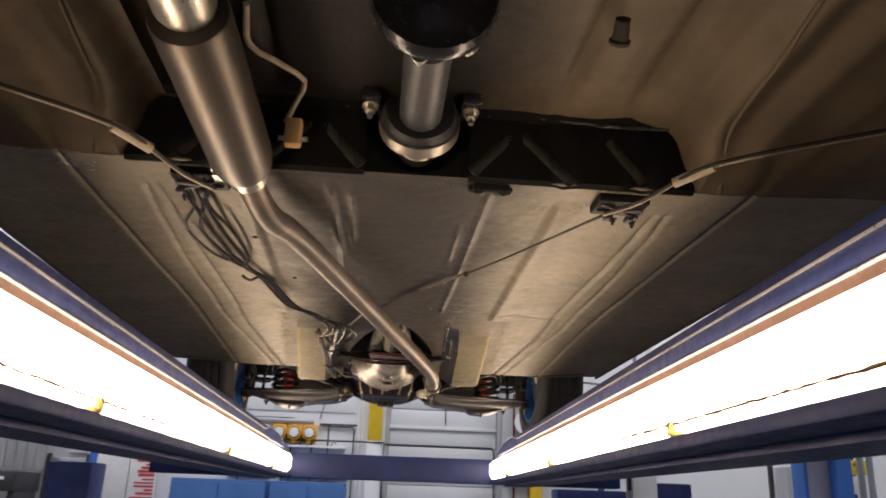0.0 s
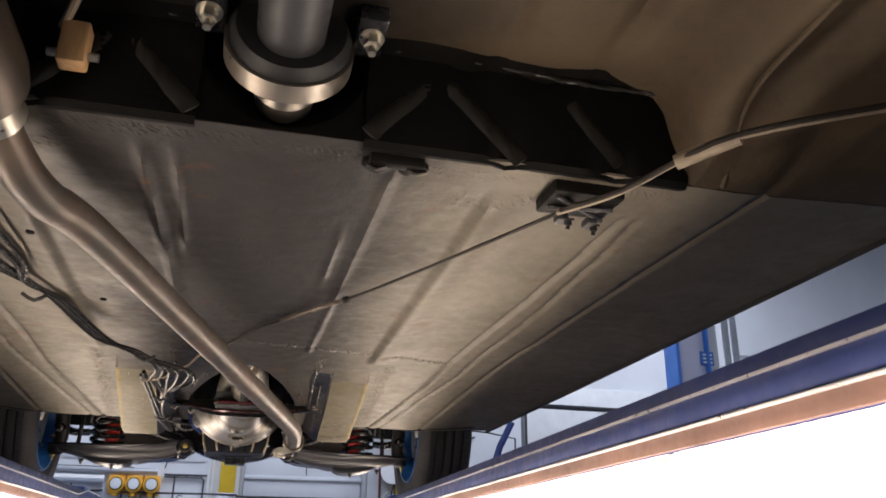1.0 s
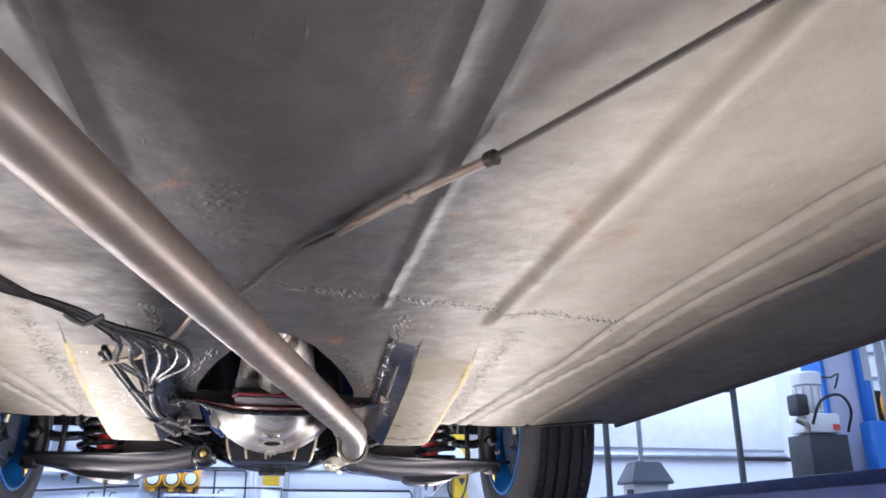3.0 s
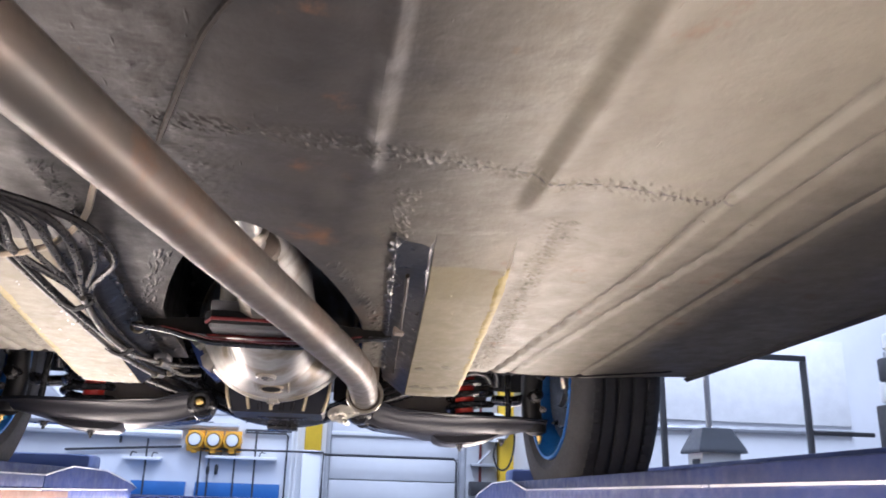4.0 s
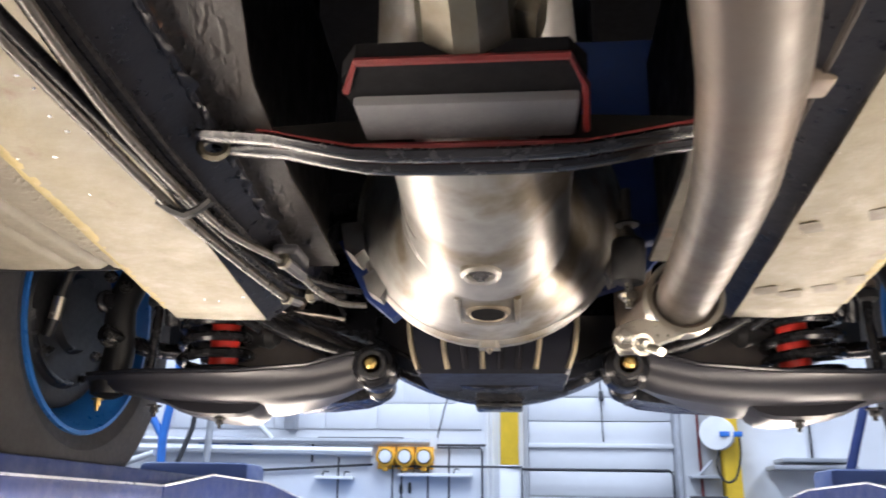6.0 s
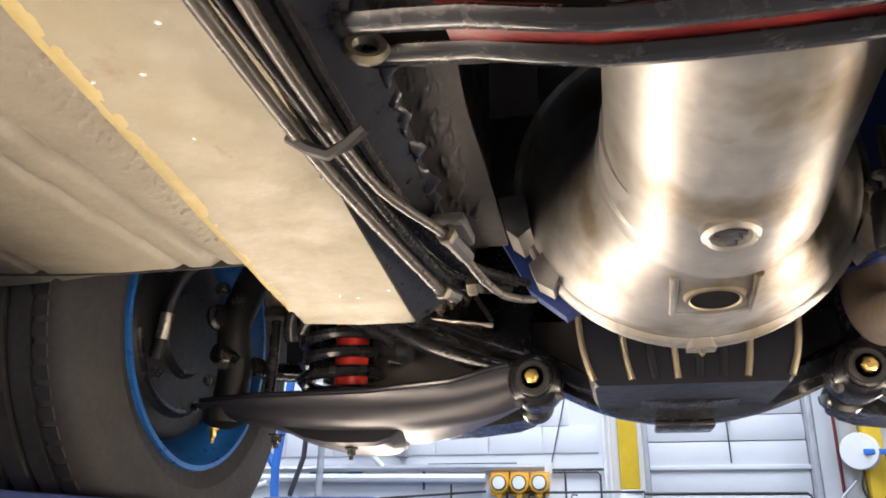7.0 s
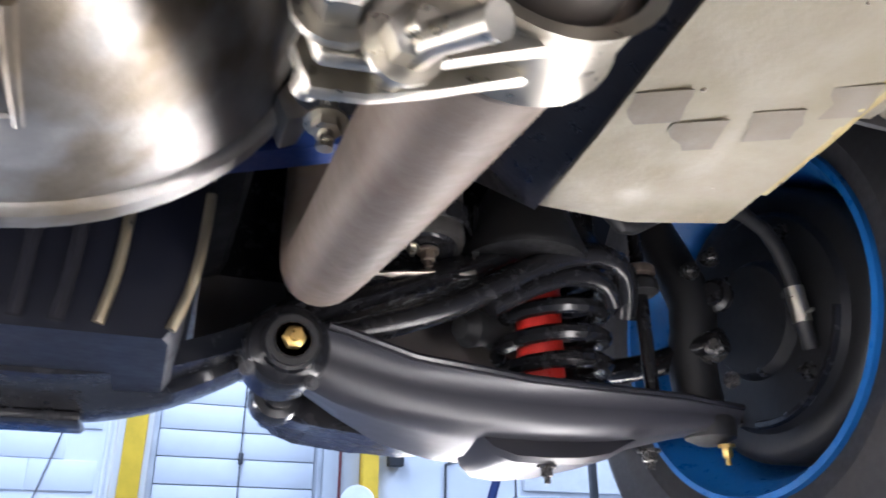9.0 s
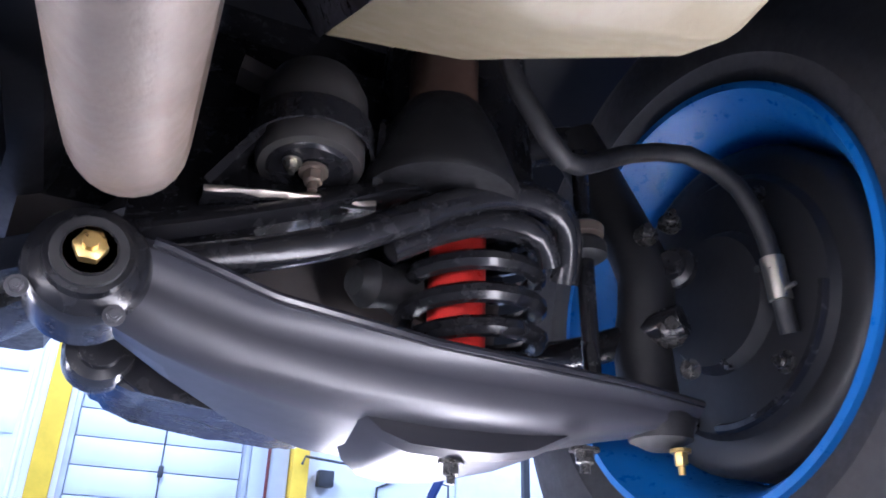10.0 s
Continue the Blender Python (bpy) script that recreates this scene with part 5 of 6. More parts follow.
# ---- the lift ----
lift = thing("vehicle_lift", "blue drive-on lift with lit diffusers along both runways", "lift")
END = 4.25
for side in (-1, 1):
    s = side

    def inner(y):
        """The inner face of the runway, which stands slightly askew to the car."""
        return 0.325 + 0.0580 * y if s > 0 else -0.424 - 0.0095 * y

    def askew(bm):
        for v in bm.verts:
            v.co.x += inner(v.co.y) - s * 0.50
        return bm

    def slab(x0, x1, y0, y1, z0, z1, bevel=0.0):
        return askew(box(min(s * x0, s * x1), max(s * x0, s * x1), y0, y1, z0, z1, bevel))

    runway = part("runway", slab(0.53, 0.98, -1.2, END, 1.872, 1.882), "lift_blue", lift, "blue painted steel runway")
    part("inner_flange", slab(0.497, 0.53, -1.2, 3.42, 1.8985, 1.9235, 0.004), "lift_blue", runway)
    part("guide_rail", slab(0.504, 0.53, -1.2, 3.60, 1.9225, 1.943, 0.003), "lift_blue", runway, "dark blue guide rail")
    part("side_plate", slab(0.506, 0.53, -1.2, END, 1.772, 1.899), "lift_blue", runway)
    part("rust_strip", slab(0.500, 0.5065, -1.2, 3.6, 1.8795, 1.8955), "lift_rust", runway, "rust-brown worn strip")
    part("edge_trim", slab(0.4955, 0.5065, -1.2, END - 0.10, 1.8955, 1.8985, 0.001), "lift_edge", runway, "bare worn metal edge")
    part("edge_trim", slab(0.4955, 0.5, -1.2, 3.42, 1.9225, 1.9250), "lift_edge", runway)
    part("bottom_lip", slab(0.462, 0.53, -1.2, END, 1.765, 1.784, 0.004), "lift_blue", runway)
    part("under_plate", slab(0.53, 0.645, -1.2, END, 1.755, 1.766), "lift_blue", runway)
    part("beam_side", slab(0.635, 0.645, -1.2, END, 1.766, 1.872), "lift_blue", runway)
    part("outer_plate", slab(0.97, 0.99, -1.2, END, 1.85, 2.000, 0.004), "lift_blue", runway)
    cover = [(0.5065, 1.872), (0.474, 1.870), (0.466, 1.864), (0.463, 1.850), (0.463, 1.812), (0.468, 1.797), (0.480, 1.789), (0.5065, 1.787)]

    def lamp_cover(y0, y1):
        """A bulged lamp cover between y0 and y1."""
        return askew(prism([(s * x, z) for x, z in cover], "y", y0, y1))

    for y0 in (0.31, 1.38, 2.45):
        diffuser = part("diffuser", lamp_cover(max(0.80, y0), y0 + 1.05), "diffuser", runway, "glowing white lamp diffuser")
        part("diffuser_clip", slab(0.461, 0.5065, y0 + 1.052, y0 + 1.068, 1.784, 1.804, 0.002), "brass", runway)
        part("diffuser_gap", slab(0.468, 0.506, y0 + 1.05, y0 + 1.07, 1.790, 1.868), "diffuser_joint", runway)
    part("diffuser", lamp_cover(3.52, END - 0.02), "diffuser", runway)
    part("lamp_grime", askew(strip([(s * 0.4655, y, 1.8000) for y in spread(-0.6, 3.9, 60)], 0.0016, 0.0008, 7 + s, 0.6, step=0.012, down=(-s, 0, 0), across=4)), "lamp_dirt", runway, "ragged rusty dirt along the lamp edge")
    for y in (0.2, 1.3, 2.4, 3.5):
        part("under_rib", slab(0.645, 0.97, y, y + 0.06, 1.845, 1.872), "lift_blue", runway)
    # the flange rises over a ramp near the end of the runway
    ramp = ((3.42, 1.9225), (3.60, 1.944), (3.90, 1.941), (4.20, 1.913), (4.27, 1.901))
    part("runway_nose", askew(prism([*ramp, (4.22, 1.893), (3.42, 1.893)], "x", s * 0.497, s * 0.56)), "lift_blue", runway)
    part("nose_trim", askew(tube([(s * 0.497, y, z + 0.0015) for y, z in ramp], 0.0018, 6, smooth=False)), "lift_edge", runway)
    part("wheel_stop", slab(0.565, 0.80, 3.98, 4.10, 1.882, 1.985, 0.012), "lift_pale", runway, "pale blue wheel stop")
part("cross_beam", box(-1.1, 1.2, END + 0.04, END + 0.2, 1.765, 1.882, 0.006), "lift_blue", lift, "dark blue cross beam")
for side in (-1, 1):
    part("lift_post", box(side * 1.45 - 0.1, side * 1.45 + 0.1, END + 0.0, END + 0.22, 0, 1.80, 0.01), "lift_blue", lift)


# ---- the workshop ----
def structure(name, bm, mat, label="", sharp=40):
    return tagged(part(name, bm, mat, None, label, sharp), kind="structure")


WALL = 9.0
structure("floor", box(-9, 9, -8, WALL + 0.3, -0.2, 0), "concrete", "grey concrete workshop floor")
structure("ceiling", box(-9, 9, -8, WALL + 0.3, 6.0, 6.2), "wall_white", "white ceiling")
# the far wall, left open at the overhead door
structure("wall_north_west", box(-9, 0.10, WALL, WALL + 0.3, 0, 6), "wall_white", "white painted block wall")
structure("wall_north_east", box(1.33, 9, WALL, WALL + 0.3, 0, 6), "wall_white", "white painted wall")
structure("wall_north_lintel", box(0.10, 1.33, WALL, WALL + 0.3, 4.2, 6), "wall_white", "white painted lintel over the door")
structure("wall_west", box(-9.3, -9, -8, WALL + 0.3, 0, 6), "wall_white", "white wall")
structure("wall_east", box(9, 9.3, -8, WALL + 0.3, 0, 6), "wall_white", "white wall")
structure("wall_south", box(-9, 9, -8.3, -8, 0, 6), "wall_white", "white wall")

# overhead door: panels with pressed ribs
door = tagged(new("overhead_door"), "white sectional overhead door with horizontal panels", "door", kind="structure")
for k in range(21):
    z = 0.02 + 0.2 * k
    part("panel", box(0.13, 1.30, WALL + 0.10, WALL + 0.14, z, z + 0.192, 0.004), "door_white", door)
part("lower_rail", box(0.11, 1.32, WALL + 0.075, WALL + 0.10, 2.40, 2.435, 0.004), "door_white", door)
part("frame", box(0.085, 0.125, WALL - 0.03, WALL + 0.16, 0, 4.2, 0.004), "pipe_grey", door)
part("frame", box(1.305, 1.345, WALL - 0.03, WALL + 0.16, 0, 4.2, 0.004), "pipe_grey", door)
part("backing", box(0.1, 1.33, WALL + 0.2, WALL + 0.22, 0, 4.2), "wall_grey", door)
part("pull_cord", tube([(0.74, WALL + 0.09, 4.1), (0.735, WALL + 0.085, 3.0), (0.74, WALL + 0.08, 2.45)], 0.006, 6), "dark_metal", door)
part("cord_grip", box(0.72, 0.755, WALL + 0.06, WALL + 0.095, 2.78, 2.86, 0.004), "dark_metal", door)


def pipe_run(points, r=0.014, mat="dark_metal", label="thin dark conduit fixed to the wall", name="conduit"):
    return tagged(part(name, tube(points, r, 8, smooth=False), mat, None), label, "conduit")


def post(name, x0, x1, y0, y1, z0, z1, mat, label, category):
    return tagged(part(name, box(x0, x1, y0, y1, z0, z1, 0.006), mat), label, category)


post("column", -0.10, 0.045, WALL - 0.12, WALL - 0.002, 2.25, 6.0, "yellow", "yellow painted steel column casing by the door", "column")
post("column_foot", -0.11, 0.055, WALL - 0.125, WALL - 0.002, 0, 2.248, "wall_white", "white painted lower column casing by the door", "column")
post("column", 1.640, 1.765, WALL - 0.14, WALL - 0.002, 0, 6.0, "yellow", "yellow painted steel column with a hose reel", "column")
post("column", -1.90, -1.80, WALL - 0.10, WALL - 0.002, 2.52, 6.0, "pipe_grey", "grey steel column against the block wall", "column")
post("pier", 1.348, 1.632, WALL - 0.05, WALL - 0.002, 0, 6.0, "wall_grey", "grey wall pier beside the overhead door", "pier")
pipe_run([(1.47, WALL - 0.08, 0.5), (1.47, WALL - 0.08, 6.0)], 0.012, "red_paint", "dark red pipe up the grey pier")
for x in (-0.165, -0.205):
    pipe_run([(x, WALL - 0.04, 0.5), (x, WALL - 0.04, 6.0)], 0.016, "white_plastic", "white vertical pipe beside the column")
pipe_run([(0.07, WALL - 0.03, 2.222), (1.235, WALL - 0.03, 2.222), (1.262, WALL - 0.03, 2.19), (1.262, WALL - 0.03, 1.2)], 0.010)
pipe_run([(-1.10, WALL - 0.03, 2.232), (0.07, WALL - 0.135, 2.232), (0.07, WALL - 0.135, 1.6)], 0.010)
pipe_run([(-3.4, WALL - 0.05, 2.435), (-0.68, WALL - 0.05, 2.425)], 0.028, "pipe_grey", "pale grey horizontal pipe along the wall")
pipe_run([(-3.4, WALL - 0.06, 2.365), (-1.15, WALL - 0.06, 2.345)], 0.034, "white_plastic", "white horizontal pipe along the wall")
pipe_run([(-1.66, WALL - 0.03, 2.26), (-1.66, WALL - 0.03, 2.42), (-1.62, WALL - 0.03, 2.455), (-0.9, WALL - 0.03, 2.455)], 0.010)
pipe_run([(-0.62, WALL - 0.03, 2.405), (-0.22, WALL - 0.03, 2.405), (-0.20, WALL - 0.03, 2.38), (-0.20, WALL - 0.03, 1.6)], 0.010)
pipe_run([(-0.62, WALL - 0.03, 2.385), (-0.27, WALL - 0.03, 2.385), (-0.25, WALL - 0.03, 2.36), (-0.25, WALL - 0.03, 1.6)], 0.008)
pipe_run([(-2.1, WALL - 0.03, 2.19), (-1.15, WALL - 0.03, 2.245)], 0.010)
for x, top in ((-0.98, 2.24), (-0.905, 2.24), (-0.69, 2.26), (-1.43, 2.30), (-0.52, 2.40)):
    pipe_run([(x, WALL - 0.05, top), (x + 0.006, WALL - 0.05, 1.5)], 0.008)
pipe_run([(-0.62, WALL - 0.06, 2.46), (-0.50, WALL - 0.06, 2.95), (-0.46, WALL - 0.06, 3.6)], 0.005)
for x, n in ((-0.905, 0.06), (-0.835, 0.075)):
    tagged(part("cord_grip", lathe([(0.010, 0), (0.015, 0.01), (0.015, n), (0.008, n + 0.012)], Matrix.Translation((x, WALL - 0.055, 2.02)), 12), "rubber"), "black grip hanging on a reel cord", "grip")


def hose_reel(at):
    reel = thing("hose_reel", "orange wall reel with a white hub face", "hose reel", "row of reels on the wall", at=at)
    m = Euler((radians(90), 0, 0)).to_matrix().to_4x4()
    part("drum", lathe([(0.040, -0.02), (0.078, -0.02), (0.080, 0.0), (0.080, 0.07), (0.076, 0.085), (0.050, 0.09)], m, 28), "reel_orange", reel)
    part("hub_face", lathe([(0.046, 0.085), (0.050, 0.092), (0.048, 0.098), (0.012, 0.101)], m, 24), "white_plastic", reel)
    part("hub_ring", lathe([(0.052, 0.088), (0.058, 0.088), (0.058, 0.096), (0.052, 0.096)], m, 24, caps=False), "ink", reel)
    part("bracket", box(-0.072, 0.072, -0.02, 0.022, -0.095, 0.085, 0.004), "reel_orange", reel)
    part("outlet", box(-0.022, 0.022, -0.07, -0.02, -0.112, -0.075, 0.004), "reel_orange", reel)
    return reel


first = hose_reel((-1.035, WALL - 0.03, 2.305))
for k in (1, 2):
    copy_thing(first, Matrix.Translation((-1.035 + 0.158 * k, WALL - 0.03, 2.305)))

# white reel with a blue arm on the second column
reel = thing("air_hose_reel", "white and blue hose reel on the yellow column", "hose reel", at=(1.60, WALL - 0.16, 2.50))
m = Euler((radians(90), 0, radians(-25))).to_matrix().to_4x4()
part("drum", lathe([(0.05, -0.03), (0.125, -0.03), (0.130, -0.022), (0.126, -0.014), (0.09, -0.01), (0.09, 0.03), (0.126, 0.034), (0.130, 0.042), (0.125, 0.05), (0.03, 0.055)], m, 32), "white_plastic", reel)
part("hose", lathe([(0.092, -0.008), (0.112, -0.006), (0.112, 0.028), (0.092, 0.03)], m, 32, caps=False), "cabinet_blue", reel)
part("arm", box(0.0, 0.17, -0.09, -0.065, -0.03, 0.01, 0.004), "sign_blue", reel)
part("hose_tail", tube([(0.0, -0.02, -0.12), (-0.03, -0.03, -0.25), (0.02, -0.03, -0.36), (0.10, -0.03, -0.34), (0.155, -0.02, -0.18), (0.16, -0.02, 0.0)], 0.009, 8), "rubber", reel)
shelf = thing("wall_bracket", "small grey bracket with a black box by the door", "bracket", at=(1.50, WALL - 0.1, 2.0))
part("arm", box(-0.12, 0.10, -0.05, 0.05, 0.16, 0.185, 0.003), "pipe_grey", shelf)
part("brace", tube([(-0.08, 0, 0.16), (0.06, 0, 0.30)], 0.012, 8), "pipe_grey", shelf)
part("box", box(-0.13, 0.14, -0.08, 0.05, -0.09, 0.03, 0.008), "dark_metal", shelf)

# block courses that show above the pipes
bw, bh = 0.44, 0.215
brick = box(-bw / 2 + 0.005, bw / 2 - 0.005, -0.008, 0.02, 0.004, bh - 0.004, 0.003)
first = part("block", brick, "wall_white", bpy.data.objects["wall_north_west"])
first.location = (-0.47, WALL - 0.004, 2.53)
for row in range(9):
    for col in range(7):
        x = -0.47 - bw * col - (bw / 2 if row % 2 else 0)
        if (row, col) == (0, 0):
            continue
        ob = first.copy()
        scene.collection.objects.link(ob)
        ob.location = (x, WALL - 0.004, 2.53 + bh * row)

# lamp fittings and boards under the reels
for x0, x1, z in ((-0.93, -0.33, 2.165), (-1.62, -1.30, 2.135)):
    fit_ob = thing("tube_light", "slim white tube lamp, unlit, on the wall", "lamp", at=((x0 + x1) / 2, WALL - 0.06, z))
    h = (x1 - x0) / 2
    part("body", box(-h, h, -0.03, 0.05, -0.012, 0.014, 0.004), "white_plastic", fit_ob)
    for e in (-0.6, 0.5):
        part("hook", tube([(h * e, 0.0, 0.014), (h * e + 0.01, 0.0, 0.05), (h * e + 0.05, 0.0, 0.045)], 0.006, 6), "dark_metal", fit_ob)
for x0, x1 in ((-1.98, -1.07), (-1.03, -0.29)):
    cab = thing("tool_cabinet", "blue steel tool cabinet against the wall", "cabinet", "blue cabinets", at=((x0 + x1) / 2, WALL - 0.3, 0))
    h = (x1 - x0) / 2
    part("body", box(-h, h, -0.22, 0.25, 0.08, 1.80, 0.006), "cabinet_blue", cab)
    for e in (-1, 1):
        leaf = part("door", box(min(0.004 * e, e * (h - 0.012)), max(0.004 * e, e * (h - 0.012)), -0.235, -0.222, 0.12, 1.77, 0.004), "cabinet_blue", cab)
        part("handle", box(e * 0.05 - 0.008, e * 0.05 + 0.008, -0.25, -0.236, 0.9, 1.05, 0.003), "pipe_grey", leaf)
for x0, x1 in ((-1.53, -1.08), (-1.0, -0.29)):
    tagged(part("light_panel_board", box(x0, x1, WALL - 0.05, WALL - 0.002, 1.84, 1.955, 0.004), "cabinet_blue"), "narrow blue board fixed low on the wall", "board")

# left part of the wall: jib arm, sign, door, curtain, notice boards
jib = thing("jib_hoist", "blue wall hoist with a forked arm", "hoist", at=(-2.80, WALL - 0.4, 0))
part("mast", tube([(0.02, 0, 0.0), (0.02, 0, 2.1), (0.0, 0, 2.42), (0.10, 0, 3.2)], 0.035, 10, smooth=False), "sign_blue", jib)
part("arm", tube([(0.0, 0, 2.42), (-0.22, 0, 2.75)], 0.03, 10, smooth=False), "sign_blue", jib)
part("arm", tube([(-0.05, 0, 2.30), (-0.35, 0.1, 2.22)], 0.026, 10, smooth=False), "white_plastic", jib)
part("strut", tube([(0.28, 0, 3.2), (0.24, 0, 2.5), (0.14, 0, 2.2)], 0.022, 8, smooth=False), "dark_metal", jib)
part("strut", tube([(0.36, 0.1, 3.2), (0.34, 0.1, 2.2)], 0.028, 10, smooth=False), "pipe_grey", jib)
sign = thing("wall_sign", "blue wall sign with a pale unreadable line", "sign", at=(-2.42, WALL - 0.012, 2.385))
part("plate", box(-0.23, 0.23, -0.01, 0.01, -0.05, 0.05, 0.004), "sign_blue", sign)
for k, (u, v) in enumerate(((-0.09, -0.075), (-0.05, 0.03), (0.05, 0.10))):
    part("lettering", box(u, v, -0.0135, -0.0105, -0.018, 0.014), "white_plastic", sign)
pipe_run([(-2.35, WALL - 0.06, 2.78), (-2.0, WALL - 0.06, 2.44)], 0.022, "white_plastic", "white slanting pipe on the wall")
chart = thing("wall_chart", "white notice board with a red striped chart", "notice board", at=(-2.55, WALL - 0.04, 1.75))
part("board", box(-0.36, 0.02, -0.02, 0.02, -0.25, 0.29, 0.004), "white_plastic", chart)
part("sheet", box(0.03, 0.30, -0.02, 0.02, -0.3, 0.25, 0.004), "white_plastic", chart)
rng = random.Random(9)
for k in range(14):
    part("bar", box(0.29 - rng.uniform(0.08, 0.24), 0.29, -0.0245, -0.0205, -0.27 + 0.036 * k, -0.27 + 0.036 * k + rng.uniform(0.014, 0.03)), "poster_red", chart)
side_door = tagged(new("side_door"), "grey steel side door with notices", "door", kind="structure")
part("leaf", box(-3.32, -2.97, WALL - 0.05, WALL - 0.005, 0, 1.96, 0.004), "pipe_grey", side_door)
part("frame", box(-3.36, -3.325, WALL - 0.06, WALL - 0.004, 0, 2.0, 0.003), "dark_metal", side_door)
part("frame", box(-2.965, -2.93, WALL - 0.06, WALL - 0.004, 0, 2.0, 0.003), "dark_metal", side_door)
part("notice", box(-3.28, -3.03, WALL - 0.055, WALL - 0.0505, 1.74, 1.82), "white_plastic", side_door)
exit_sign = thing("exit_sign", "small white sign above the side door", "sign", at=(-3.05, WALL - 0.03, 2.06))
part("plate", box(-0.12, 0.10, -0.02, 0.02, -0.045, 0.05, 0.003), "white_plastic", exit_sign)
curtain = thing("strip_curtain", "grey translucent plastic strip curtain hanging in folds", "curtain", at=(-3.70, WALL - 0.2, 0))
for k in range(7):
    part("strip", box(-0.30 + 0.10 * k, -0.215 + 0.10 * k, -0.02 + 0.02 * (k % 2), -0.012 + 0.02 * (k % 2), 1.83, 2.6, 0.003), "curtain", curtain)
bench = thing("work_bench", "dark steel bench with small parts on it", "bench", at=(-3.75, WALL - 0.5, 0))
part("body", box(-0.5, 0.42, -0.3, 0.3, 1.62, 1.80, 0.01), "dark_metal", bench)
for x in (-0.45, 0.36):
    part("leg", box(x, x + 0.06, -0.25, 0.25, 0, 1.62, 0.004), "dark_metal", bench)
for k in range(9):
    part("tray", box(-0.45 + 0.09 * k, -0.39 + 0.09 * k, -0.315, -0.301, 1.66 + 0.03 * (k % 3), 1.69 + 0.03 * (k % 3), 0.002), "white_plastic", bench)

# right part of the wall: pump post, frames, cabinet
for a, b in (((1.98, 2.245), (2.60, 2.245)), ((2.05, 2.30), (2.60, 2.36))):
    tagged(part("wall_shelf", box(a[0], b[0], WALL - 0.25, WALL - 0.01, a[1] - 0.015, a[1] + 0.015, 0.004), "pipe_grey"), "narrow grey shelf on the white wall", "shelf")
pipe_run([(1.70, WALL - 0.18, 2.93), (1.72, WALL - 0.18, 2.99), (2.6, WALL - 0.18, 2.93), (2.9, WALL - 0.18, 2.88), (2.9, WALL - 0.18, 2.4)], 0.010)
pipe_run([(2.35, WALL - 0.012, 2.3), (2.36, WALL - 0.012, 2.84), (2.50, WALL - 0.012, 2.90)], 0.010)
tagged(part("wall_box", box(1.86, 1.98, WALL - 0.1, WALL - 0.01, 2.80, 2.92, 0.006), "dark_metal"), "small black box on the white wall", "box")
stand = thing("support_frame", "dark steel frame leaning by the wall", "frame", at=(0, 0, 0))
part("brace", tube([(1.667, 8.5, 0.0), (2.36, 8.5, 2.0), (2.62, 8.5, 2.75), (2.75, 8.5, 3.0)], 0.035, 8, smooth=False), "lift_blue", stand)
frame_ob = thing("steel_stand", "black square-tube frame standing free", "frame", at=(0, 0, 0))
part("upright", box(2.838, 2.870, 6.0, 6.03, 0, 2.725, 0.004), "dark_metal", frame_ob)
part("upright", box(1.950, 1.982, 6.0, 6.03, 0, 2.725, 0.004), "dark_metal", frame_ob)
part("top_rail", box(1.950, 2.870, 6.0, 6.03, 2.725, 2.757, 0.004), "dark_metal", frame_ob)
part("mid_rail", box(2.870, 3.26, 6.005, 6.025, 2.300, 2.325, 0.003), "dark_metal", frame_ob)
pipe_run([(2.95, WALL - 0.028, 2.58), (5.2, WALL - 0.028, 2.60)], 0.03, "pipe_grey", "grey horizontal rail on the white wall")
capped = thing("capped_post", "slim white post with a dark grey roof-shaped cap", "post", at=(1.135, 3.78, 0))
part("body", box(-0.055, 0.055, -0.045, 0.045, 0.0, 2.038, 0.003), "white_plastic", capped)
part("body_panel", box(-0.0575, -0.054, -0.03, 0.01, 1.75, 2.02), "dark_metal", capped)
part("cap", loft([[(x * w, y * (w - 0.010), z) for x, y in ((-1, -1), (1, -1), (1, 1), (-1, 1))] for w, z in ((0.068, 2.036), (0.068, 2.043), (0.042, 2.100), (0.037, 2.103))]), "pipe_dark", capped, "dark grey sloping cap", 20)
part("pole", tube([(-0.012, -0.01, 2.10), (-0.011, -0.01, 2.6), (-0.010, -0.01, 3.1)], 0.0080, 10), "pipe_grey", capped, "thin grey pole")
pump = thing("pump_post", "pale lift post with a blue edge and white pump motor", "lift post", at=(0, 0, 0))
part("post", box(2.065, 2.215, 4.10, 4.20, 0, 3.4, 0.006), "post_pale", pump)
part("post_back", box(2.235, 2.32, 4.14, 4.20, 0, 3.4, 0.006), "wall_grey", pump)
part("post_edge", box(2.2155, 2.232, 4.08, 4.20, 0, 3.4, 0.004), "sign_blue", pump)
part("post_edge", box(2.045, 2.0645, 4.08, 4.20, 0, 3.4, 0.004), "sign_blue", pump)
part("cylinder", box(2.165, 2.245, 4.00, 4.07, 0, 2.285, 0.006), "sign_blue", pump)
part("piston", box(2.185, 2.208, 4.02, 4.05, 2.285, 2.44, 0.004), "sign_blue", pump)
motor = part("motor", lathe([(0.030, 0), (0.045, 0.006), (0.045, 0.10), (0.052, 0.105), (0.052, 0.145), (0.046, 0.152), (0.02, 0.156)], Matrix.Translation((1.99, 4.0, 2.335)), 24), "white_plastic", pump, "white ribbed pump motor")
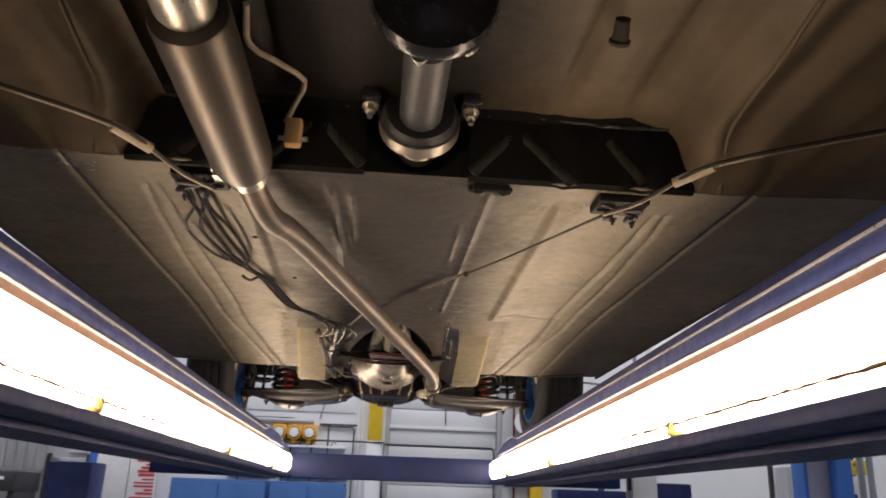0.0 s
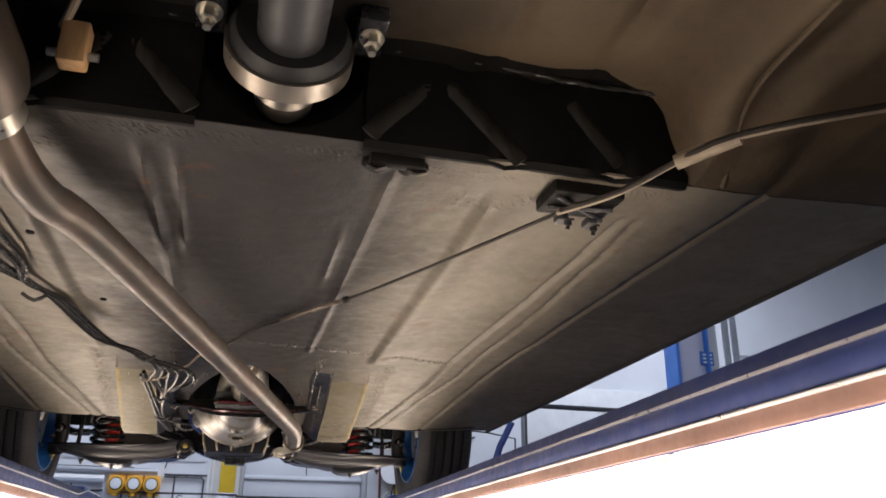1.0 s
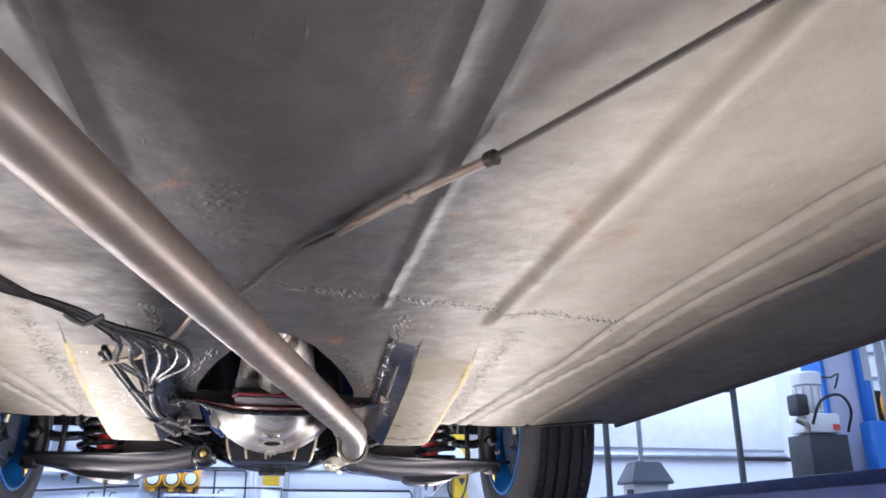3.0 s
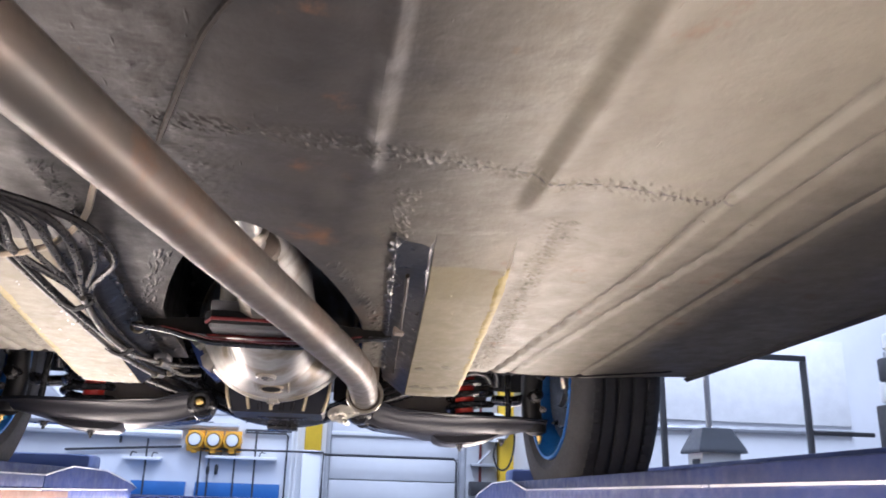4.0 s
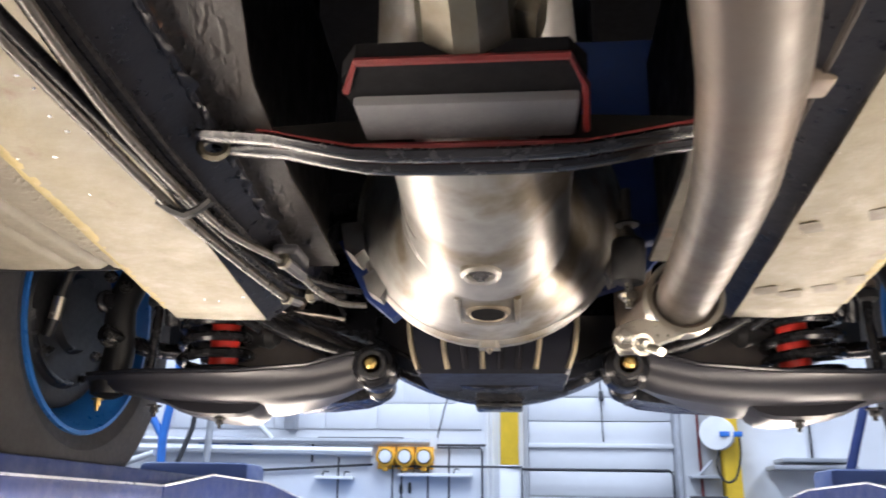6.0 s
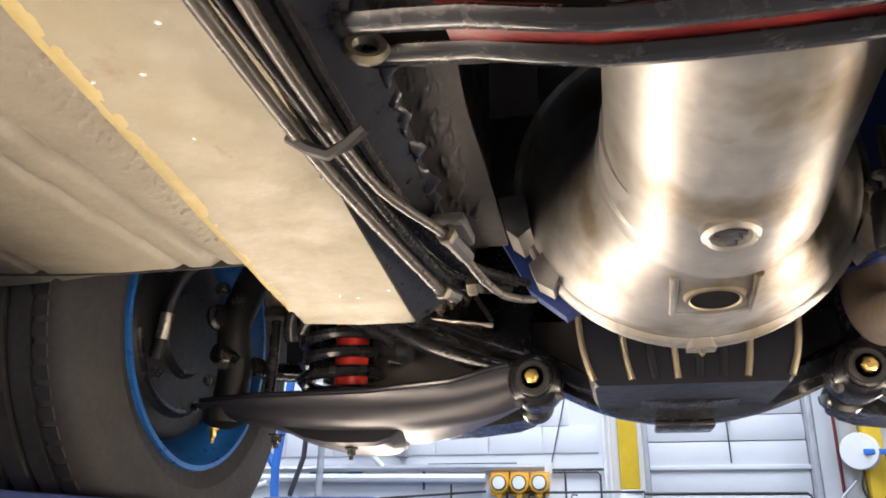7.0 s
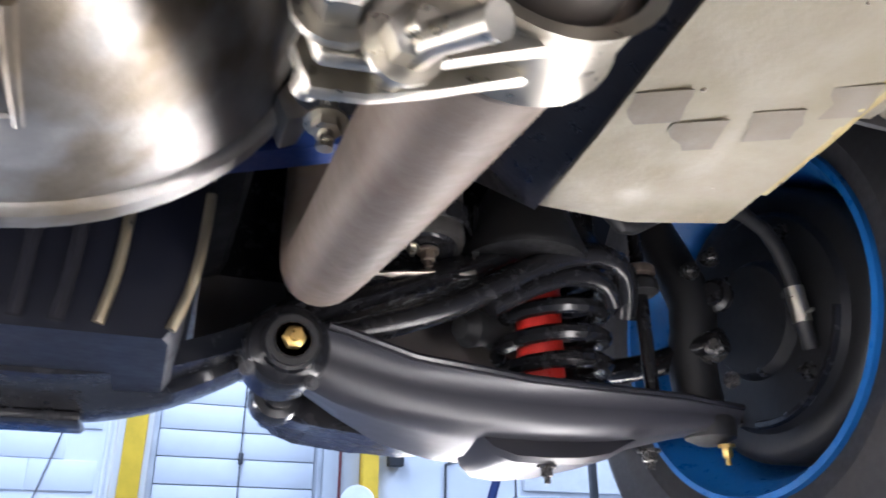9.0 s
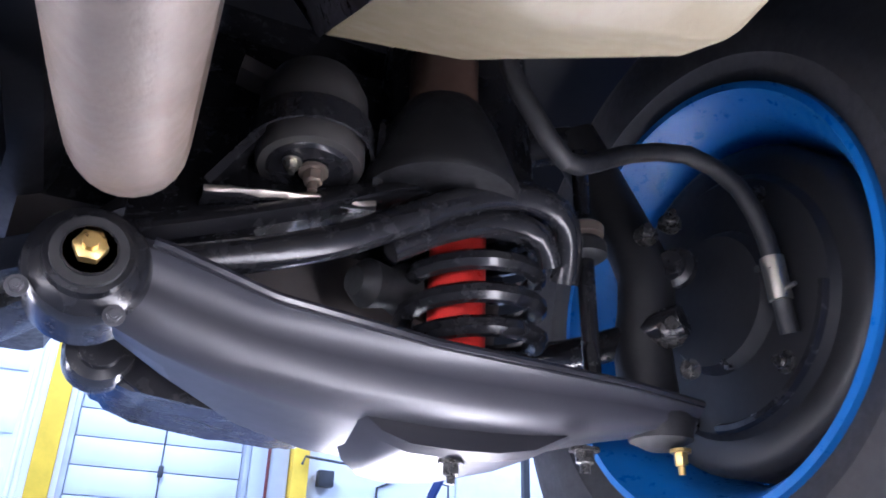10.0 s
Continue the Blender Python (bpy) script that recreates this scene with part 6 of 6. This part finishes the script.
for k in range(10):
    a = 2 * math.pi * k / 10
    part("motor_rib", box(1.988 + 0.047 * math.cos(a) - 0.002, 1.988 + 0.047 * math.cos(a) + 0.002, 4.0 + 0.047 * math.sin(a) - 0.002, 4.0 + 0.047 * math.sin(a) + 0.002, 2.345, 2.43), "pipe_grey", motor)
part("valve_block", box(1.93, 2.07, 3.95, 4.05, 2.265, 2.335, 0.008), "white_plastic", pump)
part("tank", box(1.94, 2.10, 3.96, 4.09, 2.04, 2.262, 0.006), "dark_metal", pump)
part("side_box", box(1.895, 1.945, 3.94, 4.0, 2.325, 2.40, 0.008), "dark_metal", pump)
part("fitting", tube([(1.90, 3.96, 2.31), (1.93, 3.95, 2.29), (1.925, 3.95, 2.26)], 0.012, 8), "steel", pump)
part("label", box(2.035, 2.062, 3.946, 3.949, 2.275, 2.295), "poster_red", pump)
part("pump_hose", tube([(1.94, 3.93, 2.29), (1.97, 3.91, 2.37), (2.05, 3.91, 2.395), (2.12, 3.95, 2.35), (2.15, 4.02, 2.28)], 0.005, 8), "rubber", pump)
part("lead", tube([(2.03, 3.97, 2.47), (2.08, 3.98, 2.47), (2.13, 4.0, 2.49), (2.17, 4.08, 2.45)], 0.004, 6), "dark_metal", pump)
for ob in pump.children:
    if ob.name.split(".")[0] not in ("post", "post_back", "post_edge", "cylinder", "piston"):
        ob.location += Vector((-0.075, 0, -0.035))
plate = part("sign_plate", box(2.185, 2.258, 4.093, 4.0985, 2.645, 2.715, 0.001), "sign_blue", pump, "blue plate with three pale bars")
for k in range(3):
    part("bar", box(2.197, 2.246, 4.0895, 4.0925, 2.655 + 0.019 * k, 2.664 + 0.019 * k), "white_plastic", plate)
for x in (2.385, 2.435):
    pipe_run([(x, 4.16, 0), (x, 4.16, 4.2)], 0.017, "pipe_grey", "grey vertical duct beside the lift post")
yreel = thing("cable_reel", "yellow round cable reel by the lift post", "reel", at=(2.445, 4.2, 2.365))
part("drum", lathe([(0.04, -0.02), (0.078, -0.02), (0.086, -0.008), (0.086, 0.018), (0.075, 0.028), (0.024, 0.032)], Euler((radians(90), 0, radians(30))).to_matrix().to_4x4(), 32), "reel_orange", yreel)
part("hub", lathe([(0.02, 0.031), (0.024, 0.036), (0.01, 0.04)], Euler((radians(90), 0, radians(30))).to_matrix().to_4x4(), 20), "dark_metal", yreel)
part("bracket", box(-0.09, -0.04, 0.0, 0.05, -0.07, 0.07, 0.004), "dark_metal", yreel)
# plain white sheet paints in the glare of a window
tagged(part("white_wall_panel", box(3.05, 5.2, WALL - 0.03, WALL - 0.002, 2.66, 3.5, 0.004), "white_plastic"), "large white panel standing in for a glaring window", "panel")
for k in range(7):
    z = 2.35 + 0.28 * k
    pipe_run([(5.85, WALL - 0.02, z), (8.9, WALL - 0.02, z)], 0.012, "pipe_grey", "grey cladding rail on the wall")

# the rear lift post with its load plate
load = thing("rear_lift_post", "blue lift post with a yellow load plate", "lift post", at=(3.42, 6.0, 0))
part("post", box(-0.07, 0.09, 0.02, 0.22, 0, 2.12, 0.01), "lift_blue", load)
plate = part("load_plate", box(0.03, 0.17, 0.0, 0.018, 1.955, 2.06, 0.002), "sign_yellow", load)
part("paper_note", box(0.05, 0.15, -0.002, 0.016, 1.82, 1.945, 0.002), "white_plastic", load)
for text, z, size in (("4000", 2.015, 0.042), ("KG", 1.975, 0.034)):
    curve = bpy.data.curves.new("lettering", "FONT")
    curve.body, curve.size, curve.align_x, curve.extrude = text, size, "CENTER", 0.0006
    letters = new("lettering", curve)
    bpy.context.view_layer.update()
    mesh = bpy.data.meshes.new_from_object(letters.evaluated_get(bpy.context.evaluated_depsgraph_get()))
    bpy.data.objects.remove(letters)
    mesh.materials.clear()
    mesh.materials.append(M["ink"])
    writing = new("lettering", mesh)
    writing.parent = plate
    writing.matrix_basis = Matrix.Translation((0.10, -0.0008, z)) @ Euler((radians(90), 0, 0)).to_matrix().to_4x4()
box_ob = thing("switch_cabinet", "grey switch cabinet with a white front", "cabinet", at=(3.14, 6.1, 0))
part("body", box(-0.12, 0.09, 0, 0.2, 0.0, 2.0, 0.01), "pipe_grey", box_ob)
part("front", box(-0.05, 0.08, -0.02, 0.0, 1.5, 1.93, 0.006), "white_plastic", box_ob)
beam = thing("support_beam", "blue steel support beam under a runway", "beam", at=(0, 0, 0))
part("web", box(1.25, 1.92, 5.9, 6.1, 1.62, 1.78, 0.01), "lift_blue", beam)
